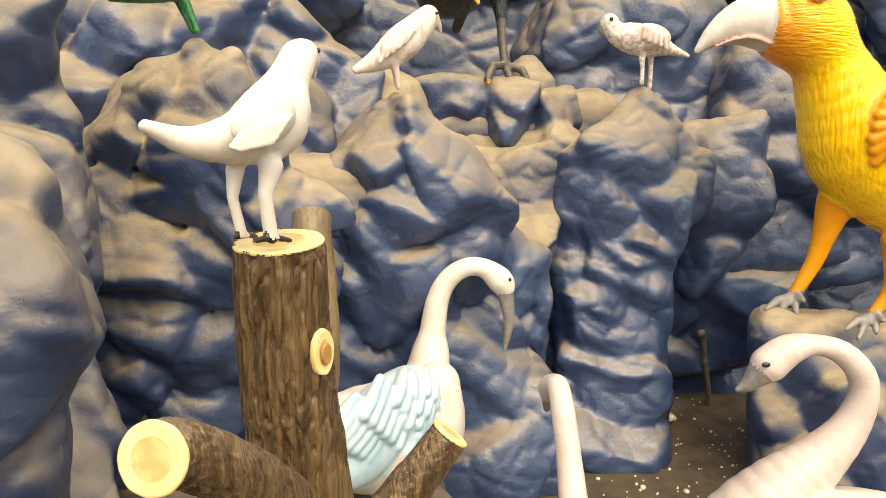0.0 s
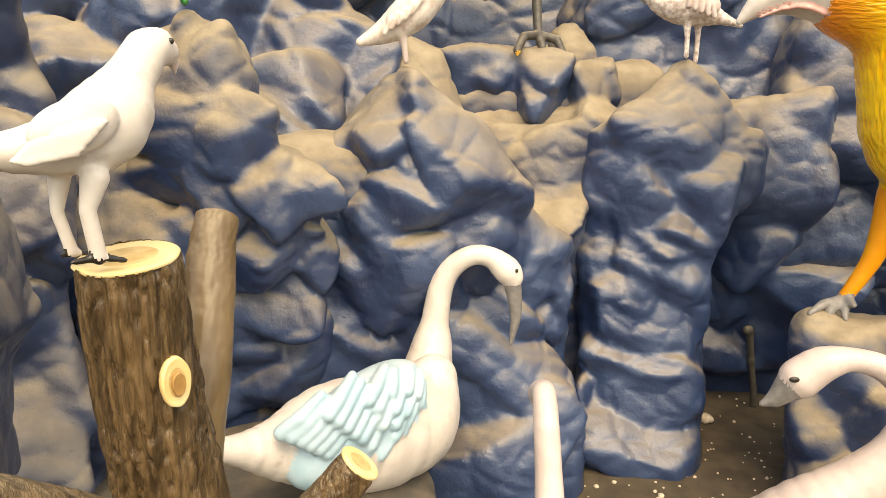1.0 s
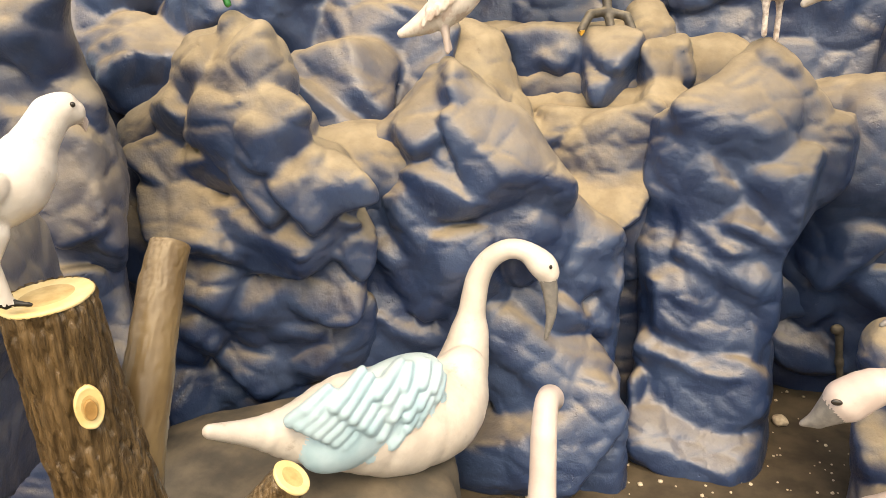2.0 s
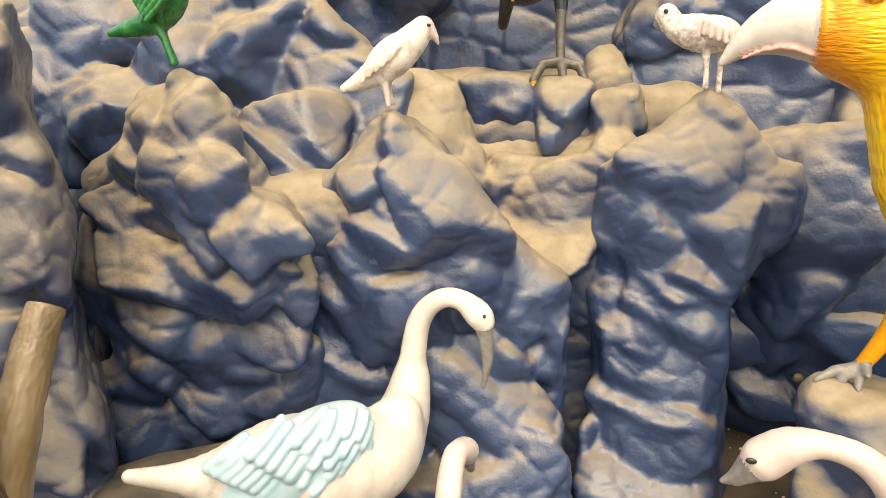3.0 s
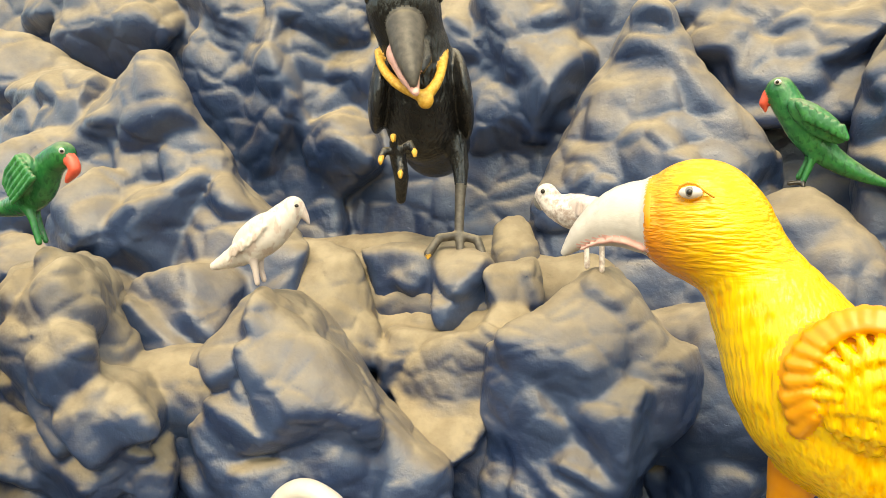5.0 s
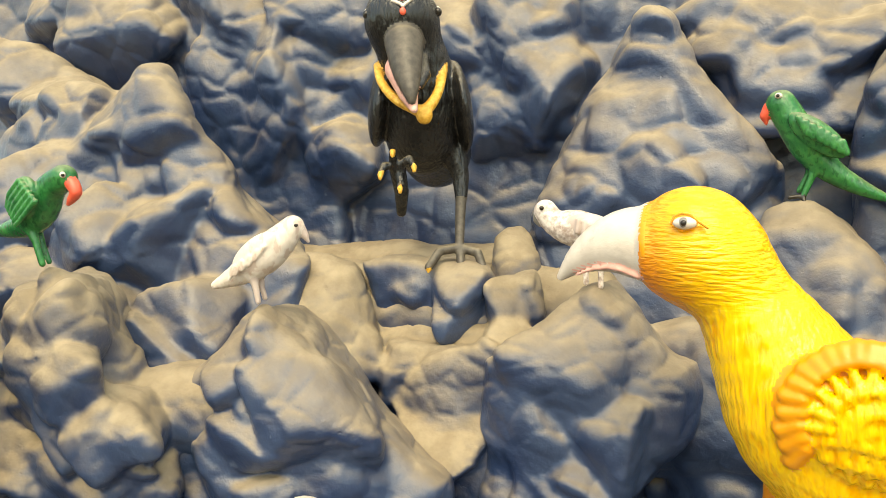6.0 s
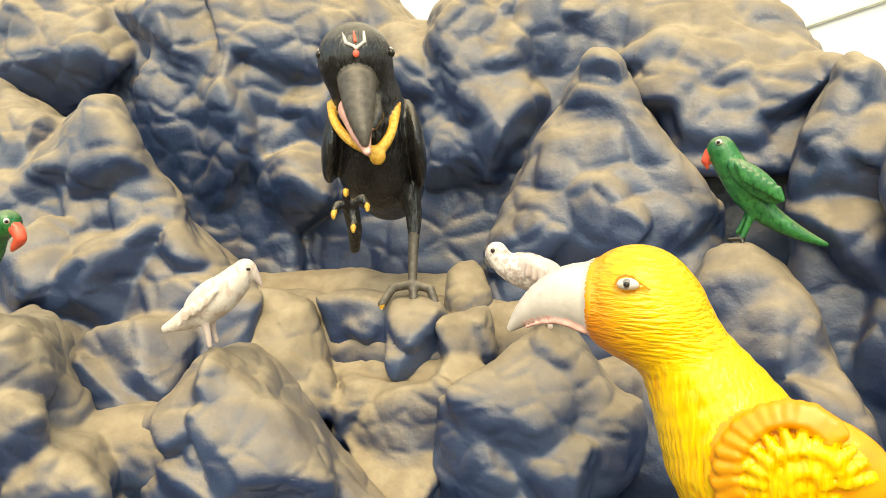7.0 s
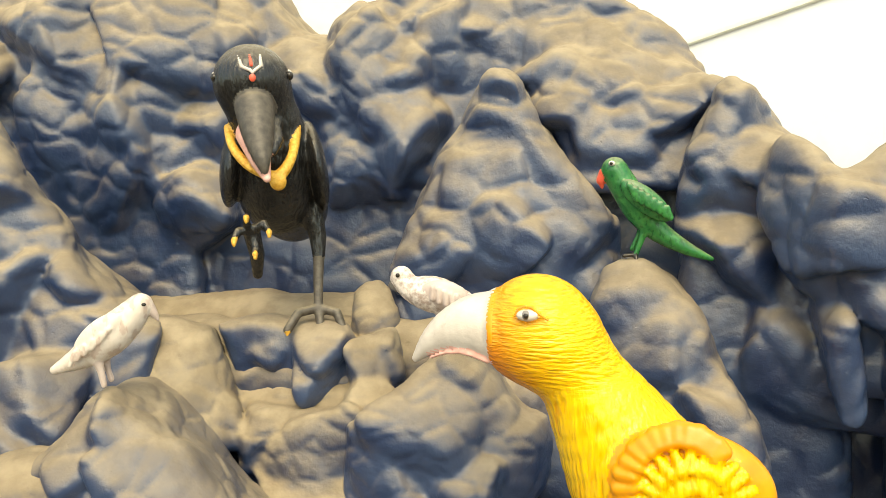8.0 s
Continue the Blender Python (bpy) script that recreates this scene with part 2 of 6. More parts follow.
                d = np.maximum(np.maximum(side, face) + hh * hh * soft * 0.25, back)
            else:
                r, s = it[3], it[2]
                P = (X - it[1][0], Y - it[1][1], Z - it[1][2])
                Q = [np.abs(r[i][0] * P[0] + r[i][1] * P[1] + r[i][2] * P[2]) / s[i] for i in range(3)]
                k = (Q[0] ** it[4] + Q[1] ** it[4] + Q[2] ** it[4]) ** (1 / it[4]) + 1e-6
                reach = np.sqrt(sum((q * s[i]) ** 2 for i, q in enumerate(Q)))
                if facets:
                    U = [(r[i][0] * P[0] + r[i][1] * P[1] + r[i][2] * P[2]) / s[i] for i in range(3)]
                    rng = np.random.default_rng(int(abs(it[1] @ (731.0, 1291.0, 977.0))))
                    acc = 0.0
                    for c in range(facets):
                        lat, lon = 1 - 2 * (c + 0.5) / facets, 2.39996 * c
                        nv = np.array((math.sqrt(1 - lat * lat) * math.cos(lon), math.sqrt(1 - lat * lat) * math.sin(lon), lat))
                        nv = nv + rng.uniform(-0.4, 0.4, 3)
                        nv /= np.linalg.norm(nv) * rng.uniform(0.88, 1.12)
                        w3 = np.maximum(nv[0] * U[0] + nv[1] * U[1] + nv[2] * U[2], 0)
                        w3 = w3 * w3 * w3
                        w3 *= w3
                        acc = acc + w3 * w3
                    k = acc ** (1 / 12) + 1e-6
                d = (k - 1) * reach / k
                d = np.where(k < 0.05, -s.min(), d)
                if outline is not None:
                    lim = outline[tuple(slice(i0[i], i1[i]) for i in range(3))] - 0.012
                    hh = np.maximum(0.10 - np.abs(d - lim), 0) / 0.10
                    d = np.maximum(d, lim) + hh * hh * 0.025
            sl = tuple(slice(i0[i], i1[i]) for i in range(3))
            f = field[sl]
            owner[sl] = np.where(d < f, it[5], owner[sl])
            hh = np.maximum(melt - np.abs(d - f), 0) / max(melt, 1e-6)
            field[sl] = np.minimum(d, f) - hh * hh * melt * 0.25
        for ax in range(3):
            for e in (0, -1):
                s2 = [slice(None)] * 3
                s2[ax] = e
                field[tuple(s2)] = np.maximum(field[tuple(s2)], 0.01)
        verts, quads, cells = surface(field, lo, step)
        if finish:
            verts = finish(verts, quads)
        me = bpy.data.meshes.new(name)
        me.from_pydata(verts.tolist(), [], quads.tolist())
        for mt in mats:
            me.materials.append(mt)
        if len(mats) > 1:
            own = owner[tuple(cells.T)]
            me.polygons.foreach_set("material_index", np.minimum(own[quads[:, 0]], len(mats) - 1).astype(np.int32))
        me.polygons.foreach_set("use_smooth", np.ones(len(quads), bool))
        me.update()
        if self.beads:
            bm = bmesh.new()
            bm.from_mesh(me)
            for m, mat in self.beads:
                made = bmesh.ops.create_uvsphere(bm, u_segments=18, v_segments=10, radius=1.0, matrix=m)["verts"]
                for f in {f for v in made for f in v.link_faces}:
                    f.material_index, f.smooth = mat, True
            bm.to_mesh(me)
            bm.free()
        return new(name, me)


def surface(f, lo, step):
    """Surface nets: one corner in each grid cell that the surface crosses."""
    ins = f < 0
    cnt = sum(ins[i:ins.shape[0] - 1 + i, j:ins.shape[1] - 1 + j, k:ins.shape[2] - 1 + k].astype(np.int8)
              for i in (0, 1) for j in (0, 1) for k in (0, 1))
    act = (cnt > 0) & (cnt < 8)
    idx = np.full(act.shape, -1, np.int64)
    cells = np.argwhere(act)
    idx[act] = np.arange(len(cells))
    acc, num = np.zeros((len(cells), 3)), np.zeros(len(cells))
    I, J, K = cells.T
    for ax in range(3):
        o1, o2 = [a for a in range(3) if a != ax]
        for u in (0, 1):
            for v in (0, 1):
                off = [0, 0, 0]
                off[o1], off[o2] = u, v
                a = f[I + off[0], J + off[1], K + off[2]]
                off[ax] = 1
                b = f[I + off[0], J + off[1], K + off[2]]
                hit = (a < 0) != (b < 0)
                t = np.where(hit, a / np.where(hit, a - b, 1), 0)
                p = np.zeros((len(cells), 3))
                p[:, o1], p[:, o2], p[:, ax] = u, v, t
                acc += p * hit[:, None]
                num += hit
    verts = lo + step * (cells + acc / num[:, None])
    quads = []
    for ax in range(3):
        o1, o2 = (ax + 1) % 3, (ax + 2) % 3
        s0, s1 = [slice(None)] * 3, [slice(None)] * 3
        s0[ax], s1[ax] = slice(0, -1), slice(1, None)
        A, B = ins[tuple(s0)], ins[tuple(s1)]
        e = np.argwhere(A != B)
        e = e[(e[:, o1] > 0) & (e[:, o2] > 0) & (e[:, o1] < f.shape[o1] - 1) & (e[:, o2] < f.shape[o2] - 1)]
        flip = ~A[tuple(e.T)]
        c = []
        for u, v in ((1, 1), (0, 1), (0, 0), (1, 0)):
            g = e.copy()
            g[:, o1] -= u
            g[:, o2] -= v
            c.append(idx[tuple(g.T)])
        q = np.stack(c, 1)
        q[flip] = q[flip][:, ::-1]
        quads.append(q)
    return verts, np.concatenate(quads), cells


def normals_of(v, q):
    n = np.zeros_like(v)
    fn = np.cross(v[q[:, 2]] - v[q[:, 0]], v[q[:, 3]] - v[q[:, 1]])
    for i in range(4):
        np.add.at(n, q[:, i], fn)
    return n / (np.linalg.norm(n, axis=1)[:, None] + 1e-12)


def relaxed(v, q):
    """Smooths the grid's small steps away."""
    for _ in range(2):
        acc, num = np.zeros_like(v), np.zeros(len(v))
        for i in range(4):
            np.add.at(acc, q[:, i], v[q[:, (i + 1) % 4]] + v[q[:, i - 1]])
            np.add.at(num, q[:, i], 2)
        v = 0.5 * v + 0.5 * acc / np.maximum(num, 1)[:, None]
    return v


def lattice(ix, iy, iz, k):
    """A repeatable random number for each lattice point."""
    h = (ix * 73856093) ^ (iy * 19349663) ^ (iz * 83492791) ^ (k * 2654435)
    h = (h ^ (h >> 13)) * 1274126177
    return ((h ^ (h >> 16)) & 65535) / 65535.0


def soft_noise(p):
    """Smooth noise between -1 and 1 at many points at once."""
    c = np.floor(p).astype(np.int64)
    f = p - c
    f = f * f * (3 - 2 * f)
    acc = 0.0
    for i in (0, 1):
        for j in (0, 1):
            for k in (0, 1):
                w = (f[:, 0] if i else 1 - f[:, 0]) * (f[:, 1] if j else 1 - f[:, 1]) * (f[:, 2] if k else 1 - f[:, 2])
                acc = acc + w * lattice(c[:, 0] + i, c[:, 1] + j, c[:, 2] + k, 7)
    return 2 * acc - 1


def cell_edges(p):
    """How far each point is from the border between the two nearest cells."""
    c = np.floor(p).astype(np.int64)
    d1, d2 = np.full(len(p), 9.0), np.full(len(p), 9.0)
    for i in (-1, 0, 1):
        for j in (-1, 0, 1):
            for k in (-1, 0, 1):
                g = c + (i, j, k)
                q = sum((g[:, a] + lattice(g[:, 0], g[:, 1], g[:, 2], a + 1) - p[:, a]) ** 2 for a in range(3))
                d2 = np.minimum(d2, np.maximum(d1, q))
                d1 = np.minimum(d1, q)
    return np.sqrt(d2) - np.sqrt(d1)


def hewn(seed, size=0.16, depth=0.016):
    """Trowelled cement: broad pillows with soft creases, and slight unevenness."""
    def work(v, q):
        v = relaxed(relaxed(v, q), q)
        n = normals_of(v, q)
        p = v + np.array((seed * 3.7, seed * 1.9, seed * 2.3))
        bend = np.stack([soft_noise(p * 6 + o) for o in (0.0, 31.7, 77.1)], 1)
        e = np.minimum(cell_edges(p / (size, size, size * 0.8) + 0.35 * bend), 0.5)
        d = depth * (e - e * e) * 1.6 + 0.006 * soft_noise(p * 6) + 0.0018 * soft_noise(p * 22) + 0.0007 * soft_noise(p * 60)
        return v + n * (d - depth * 0.2)[:, None]
    return work


# ---- ground ----
def ground():
    bm = bmesh.new()
    bmesh.ops.create_grid(bm, x_segments=2, y_segments=2, size=800)
    me = bpy.data.meshes.new("ground")
    bm.to_mesh(me)
    bm.free()
    me.materials.append(EARTH)
    tagged(new("ground", me), "brown dusty earth floor of the display", "ground", kind="structure")


ground()


def back_wall():
    """The whitewashed wall of the booth behind the rocks, with a batten along it."""
    for name, size, place, turn, mat, label in (
            ("wall_north", (16, 0.15, 6.4), (1, 5.6, 3.2), 0, LIME, "bright whitewashed wall behind the rocks"),
            ("trim", (2.2, 0.03, 0.05), (2.22, 5.513, 3.03), -15.6, BATTEN, "pale cream batten on the white wall")):
        bm = bmesh.new()
        bmesh.ops.create_cube(bm, size=1, matrix=Matrix.Diagonal((*size, 1)))
        bmesh.ops.bevel(bm, geom=bm.edges[:], offset=0.01, segments=2, affect="EDGES")
        me = bpy.data.meshes.new(name)
        bm.to_mesh(me)
        bm.free()
        me.materials.append(mat)
        ob = new(name, me)
        ob.matrix_world = pose(*place, 0, turn, 0)
        tagged(ob, label, "wall" if name == "wall_north" else "batten", kind="structure")


LIME = plain_paint("whitewash", (0.82, 0.81, 0.78), (0.88, 0.87, 0.84), 0.8, grain=6)
BATTEN = plain_paint("cream batten paint", (0.80, 0.77, 0.66), (0.84, 0.81, 0.72), 0.6, grain=20)
back_wall()

# ---- rocks ----
west_rock = Form()
west_rock.slab([(-0.93, 1.91), (-0.98, 1.61), (-0.90, 1.45), (-0.87, 1.27), (-0.92, 1.06), (-0.91, 0.82), (-0.85, 0.63), (-0.85, 0.40), (-0.97, -0.19), (-2.52, -0.65), (-1.49, 1.95)], 1.86, -1.05, -0.40, (-0.90, 1.06), 0.0, 0.55, 0.14)
west_rock.slab([(-0.76, 1.63), (-0.73, 1.54), (-0.68, 1.47), (-0.63, 1.43), (-0.60, 1.37), (-0.57, 1.27), (-0.55, 1.16), (-0.53, 1.08), (-0.57, 1.03), (-0.62, 0.96), (-0.62, 0.67), (-0.90, 0.67)], 1.12, -0.53, -0.20, (-0.60, 1.23), 0.25, 0.1, 0.16)
west_rock.lump(-0.732, 1.187, 1.269, 0.119, 0.113, 0.178, -7)
west_rock.lump(-0.678, 1.061, 1.129, 0.203, 0.142, 0.149, -29)
west_rock.lump(-0.715, 1.176, 0.886, 0.182, 0.173, 0.182, 23)
west_rock.lump(-0.991, 1.822, 1.663, 0.123, 0.117, 0.150, -34)
west_rock.lump(-0.702, 1.139, 1.248, 0.070, 0.067, 0.070, -29)
west_rock.lump(-1.087, 1.845, 1.658, 0.152, 0.145, 0.152, 22)
west_rock.lump(-1.038, 1.907, 1.444, 0.129, 0.123, 0.183, 28)
west_rock.lump(-1.028, 1.873, 1.157, 0.122, 0.116, 0.244, 33)
west_rock.lump(-1.084, 1.804, 1.223, 0.129, 0.122, 0.193, 33)
west_rock.lump(-1.145, 1.795, 0.835, 0.161, 0.109, 0.115, 9)
west_rock.lump(-0.966, 1.892, 0.594, 0.101, 0.096, 0.265, 21)
west_rock.lump(-1.227, 1.830, 0.583, 0.239, 0.204, 0.215, 28)
west_rock.lump(-0.954, 1.993, 0.631, 0.100, 0.095, 0.100, -34)
west_rock.lump(-1.011, 2.044, 0.302, 0.106, 0.101, 0.160, -34)
parrot_peak = Form()
parrot_peak.core((-0.748, 2.248, 1.633), 0.04, (-0.748, 2.378, 1.3), 0.17)
parrot_peak.slab([(-0.78, 1.69), (-0.93, 1.62), (-1.04, 1.48), (-1.29, 1.30), (-1.39, 0.89), (-1.63, -0.75), (-0.27, -0.34), (-0.26, 1.03), (-0.30, 1.15), (-0.39, 1.27), (-0.50, 1.31), (-0.51, 1.44), (-0.58, 1.58), (-0.66, 1.66)], 2.27, -0.73, -0.16, (-0.70, 1.38), -0.2, 0.1, 0.13)
parrot_peak.core((-0.56, 2.52, 1.12), 0.17, (-0.30, 2.62, 1.10), 0.20)
parrot_peak.lump(-0.673, 2.238, 1.487, 0.127, 0.121, 0.134, -34)
parrot_peak.lump(-0.906, 2.284, 1.519, 0.126, 0.120, 0.194, 15)
parrot_peak.lump(-0.668, 2.187, 1.338, 0.245, 0.084, 0.089, -4)
parrot_peak.lump(-1.265, 2.361, 1.245, 0.130, 0.124, 0.163, -21)
parrot_peak.lump(-0.635, 2.234, 1.182, 0.421, 0.096, 0.101, -3)
parrot_peak.lump(-0.656, 2.203, 1.115, 0.116, 0.096, 0.101, -15)
parrot_peak.lump(-0.516, 2.278, 1.134, 0.155, 0.136, 0.143, 10)
parrot_peak.lump(-0.436, 2.355, 1.188, 0.133, 0.127, 0.194, -20)
parrot_peak.lump(-0.942, 2.230, 0.987, 0.159, 0.117, 0.123, 11)
parrot_peak.lump(-0.637, 2.258, 0.941, 0.195, 0.107, 0.113, 5)
parrot_peak.lump(-0.438, 2.338, 0.933, 0.120, 0.100, 0.105, 13)
parrot_peak.lump(-1.200, 2.320, 0.850, 0.166, 0.145, 0.152, 12)
parrot_peak.lump(-0.970, 2.287, 0.792, 0.201, 0.133, 0.140, 1)
parrot_peak.lump(-0.766, 2.354, 0.710, 0.256, 0.141, 0.148, 26)
parrot_peak.lump(-1.082, 2.308, 0.621, 0.174, 0.120, 0.126, 26)
parrot_peak.lump(-0.906, 2.396, 0.461, 0.258, 0.131, 0.138, -11)
parrot_peak.lump(-0.616, 2.454, 0.487, 0.210, 0.139, 0.146, 22)
parrot_peak.lump(-1.138, 2.240, 0.524, 0.127, 0.086, 0.090, 29)
parrot_peak.lump(-0.564, 2.369, 0.761, 0.184, 0.125, 0.131, 30)
parrot_peak.lump(-1.194, 2.326, 0.311, 0.206, 0.168, 0.176, 2)
parrot_peak.lump(-0.914, 2.456, 0.211, 0.330, 0.157, 0.165, -4)
parrot_peak.lump(-1.000, 2.264, 1.099, 0.182, 0.087, 0.091, -26)
parrot_peak.lump(-1.338, 2.351, 0.989, 0.113, 0.108, 0.198, 21)
parrot_peak.lump(-0.696, 2.181, 1.414, 0.093, 0.055, 0.058, 27)
parrot_peak.lump(-0.578, 2.208, 1.323, 0.082, 0.067, 0.070, -25)
parrot_peak.lump(-0.997, 2.263, 1.379, 0.100, 0.084, 0.088, 20)
parrot_peak.lump(-0.763, 2.218, 1.004, 0.101, 0.072, 0.075, -34)
parrot_peak.lump(-0.516, 2.257, 1.012, 0.111, 0.066, 0.069, -26)
parrot_peak.lump(-1.159, 2.278, 0.730, 0.112, 0.080, 0.084, -32)
parrot_peak.lump(-0.893, 2.320, 0.628, 0.139, 0.079, 0.083, 11)
parrot_peak.lump(-0.674, 2.361, 0.592, 0.124, 0.078, 0.082, 33)
parrot_peak.lump(-1.062, 2.377, 0.332, 0.179, 0.099, 0.104, -9)
dove_peak = Form()
dove_peak.core((-0.163, 2.591, 1.478), 0.04, (-0.163, 2.721, 1.145), 0.17)
dove_peak.slab([(-0.17, 1.53), (-0.24, 1.50), (-0.36, 1.37), (-0.49, 1.24), (-0.53, 1.04), (-0.76, -0.77), (0.50, -0.40), (0.50, 0.95), (0.37, 1.03), (0.22, 1.19), (0.13, 1.31), (0.01, 1.44), (-0.10, 1.52)], 2.6, -0.35, -0.17, (-0.05, 1.28), 0.0, 0.5, 0.13)
dove_peak.lump(-0.162, 2.592, 1.445, 0.085, 0.080, 0.085, -14)
dove_peak.lump(-0.085, 2.543, 1.348, 0.183, 0.097, 0.102, -45)
dove_peak.lump(-0.239, 2.583, 1.280, 0.188, 0.162, 0.170, -20)
dove_peak.lump(0.052, 2.610, 1.177, 0.216, 0.168, 0.177, -30)
dove_peak.lump(-0.129, 2.476, 1.089, 0.154, 0.090, 0.094, -9)
dove_peak.lump(-0.407, 2.573, 1.175, 0.126, 0.120, 0.249, 20)
dove_peak.lump(-0.222, 2.533, 0.954, 0.180, 0.135, 0.142, -40)
dove_peak.lump(0.060, 2.647, 0.964, 0.192, 0.151, 0.159, -14)
dove_peak.lump(-0.441, 2.517, 0.953, 0.120, 0.114, 0.173, 29)
dove_peak.lump(-0.336, 2.522, 0.840, 0.165, 0.121, 0.128, -5)
dove_peak.lump(-0.477, 2.549, 0.692, 0.200, 0.137, 0.144, -6)
dove_peak.lump(-0.122, 2.543, 0.810, 0.194, 0.152, 0.160, 40)
dove_peak.lump(-0.355, 2.580, 0.564, 0.266, 0.138, 0.145, -30)
dove_peak.lump(-0.576, 2.568, 0.515, 0.174, 0.124, 0.130, 34)
dove_peak.lump(0.078, 2.656, 0.656, 0.256, 0.123, 0.129, -34)
dove_peak.lump(0.228, 2.824, 0.905, 0.255, 0.158, 0.166, -15)
dove_peak.lump(0.357, 2.894, 0.804, 0.206, 0.144, 0.151, -22)
dove_peak.lump(0.167, 2.723, 0.798, 0.188, 0.115, 0.121, -12)
dove_peak.lump(0.080, 2.573, 0.509, 0.306, 0.121, 0.128, -15)
dove_peak.lump(0.279, 2.828, 0.540, 0.181, 0.172, 0.181, -33)
dove_peak.lump(0.104, 2.564, 0.401, 0.310, 0.107, 0.113, -12)
dove_peak.lump(0.243, 2.571, 0.243, 0.202, 0.123, 0.129, -26)
dove_peak.lump(-0.301, 2.651, 0.315, 0.319, 0.179, 0.188, 25)
dove_peak.lump(0.340, 2.830, 0.352, 0.137, 0.130, 0.257, 1)
dove_peak.lump(0.030, 2.506, 0.105, 0.410, 0.156, 0.164, 23)
dove_peak.lump(0.307, 2.640, 0.052, 0.333, 0.158, 0.166, 30)
dove_peak.lump(-0.387, 2.590, 0.098, 0.355, 0.168, 0.177, 8)
dove_peak.lump(-0.258, 2.566, 1.390, 0.076, 0.072, 0.101, -30)
dove_peak.lump(-0.019, 2.522, 1.268, 0.098, 0.065, 0.068, -40)
dove_peak.lump(-0.318, 2.515, 1.078, 0.078, 0.074, 0.130, 20)
dove_peak.lump(-0.016, 2.561, 1.064, 0.113, 0.096, 0.101, -4)
dove_peak.lump(-0.117, 2.505, 1.171, 0.100, 0.071, 0.075, -25)
dove_peak.lump(0.136, 2.677, 0.898, 0.105, 0.088, 0.092, 29)
dove_peak.lump(-0.243, 2.505, 0.745, 0.107, 0.076, 0.080, -33)
dove_peak.lump(-0.003, 2.563, 0.616, 0.134, 0.071, 0.075, -13)
dove_peak.lump(0.188, 2.746, 0.492, 0.112, 0.106, 0.112, -23)
dove_peak.lump(-0.419, 2.549, 0.472, 0.143, 0.087, 0.092, -27)
dove_peak.lump(0.340, 2.831, 0.687, 0.083, 0.079, 0.125, -30)
east_peak = Form()
east_peak.core((0.825, 3.13, 1.513), 0.04, (0.825, 3.26, 1.18), 0.17)
east_peak.slab([(0.85, 1.60), (0.79, 1.56), (0.70, 1.45), (0.58, 1.36), (0.47, 1.28), (0.44, 1.10), (0.50, -0.74), (1.07, -0.57), (0.98, 0.47), (0.99, 0.79), (1.07, 0.92), (1.19, 1.05), (1.22, 1.23), (1.18, 1.34), (1.11, 1.35), (1.01, 1.43), (0.91, 1.55)], 2.99, 0.05, -0.16, (0.90, 1.25), 0.12, 0.05, 0.13)
east_peak.lump(0.856, 3.153, 1.453, 0.169, 0.148, 0.156, 21)
east_peak.lump(0.810, 3.126, 1.232, 0.222, 0.211, 0.301, 10)
east_peak.lump(0.995, 3.192, 1.309, 0.183, 0.162, 0.170, -35)
east_peak.lump(1.163, 3.245, 1.264, 0.164, 0.138, 0.145, -31)
east_peak.lump(0.529, 3.111, 1.238, 0.169, 0.161, 0.232, -31)
east_peak.lump(0.541, 3.021, 1.017, 0.110, 0.105, 0.179, -5)
east_peak.lump(0.689, 3.030, 1.055, 0.155, 0.147, 0.200, 34)
east_peak.lump(0.913, 3.048, 1.042, 0.152, 0.144, 0.183, -6)
east_peak.lump(0.860, 2.984, 0.896, 0.199, 0.096, 0.101, 1)
east_peak.lump(0.836, 2.981, 0.730, 0.221, 0.123, 0.129, 1)
east_peak.lump(0.643, 2.932, 0.659, 0.133, 0.079, 0.083, 33)
east_peak.lump(0.731, 3.006, 0.522, 0.246, 0.165, 0.173, -10)
east_peak.lump(0.675, 2.917, 0.361, 0.269, 0.107, 0.113, -8)
east_peak.lump(0.873, 3.028, 0.435, 0.163, 0.155, 0.210, -6)
east_peak.lump(0.766, 2.929, 0.246, 0.297, 0.129, 0.136, -7)
east_peak.lump(0.542, 3.048, 0.771, 0.170, 0.148, 0.156, 3)
east_peak.lump(0.379, 3.031, 0.517, 0.134, 0.127, 0.238, -34)
east_peak.lump(0.428, 2.892, 0.129, 0.162, 0.154, 0.220, 33)
east_peak.lump(0.761, 2.912, 0.051, 0.355, 0.189, 0.199, -10)
east_peak.lump(0.616, 3.211, 1.386, 0.166, 0.131, 0.138, 30)
east_peak.lump(0.888, 3.035, 0.601, 0.138, 0.131, 0.249, 20)
east_peak.lump(0.747, 3.006, 0.847, 0.163, 0.129, 0.135, -34)
east_peak.lump(0.921, 3.111, 1.437, 0.078, 0.074, 0.103, 30)
east_peak.lump(0.724, 3.072, 1.341, 0.080, 0.076, 0.159, -20)
east_peak.lump(0.902, 3.021, 1.232, 0.077, 0.073, 0.155, 34)
east_peak.lump(0.608, 2.961, 0.526, 0.100, 0.095, 0.114, -0)
east_peak.lump(0.827, 2.922, 0.383, 0.112, 0.066, 0.070, 29)
recess_rock = Form()
recess_rock.slab([(0.89, 1.35), (1.67, 1.46), (2.06, -0.76), (1.02, -1.07)], 3.55, 0.04, -0.10, (0.89, 1.35), -0.55, 0.2, 0.08)
recess_rock.lump(1.130, 3.316, 1.058, 0.235, 0.171, 0.180, 14)
recess_rock.lump(1.255, 3.437, 0.806, 0.217, 0.206, 0.217, -23)
recess_rock.lump(1.187, 3.515, 0.575, 0.231, 0.176, 0.185, -21)
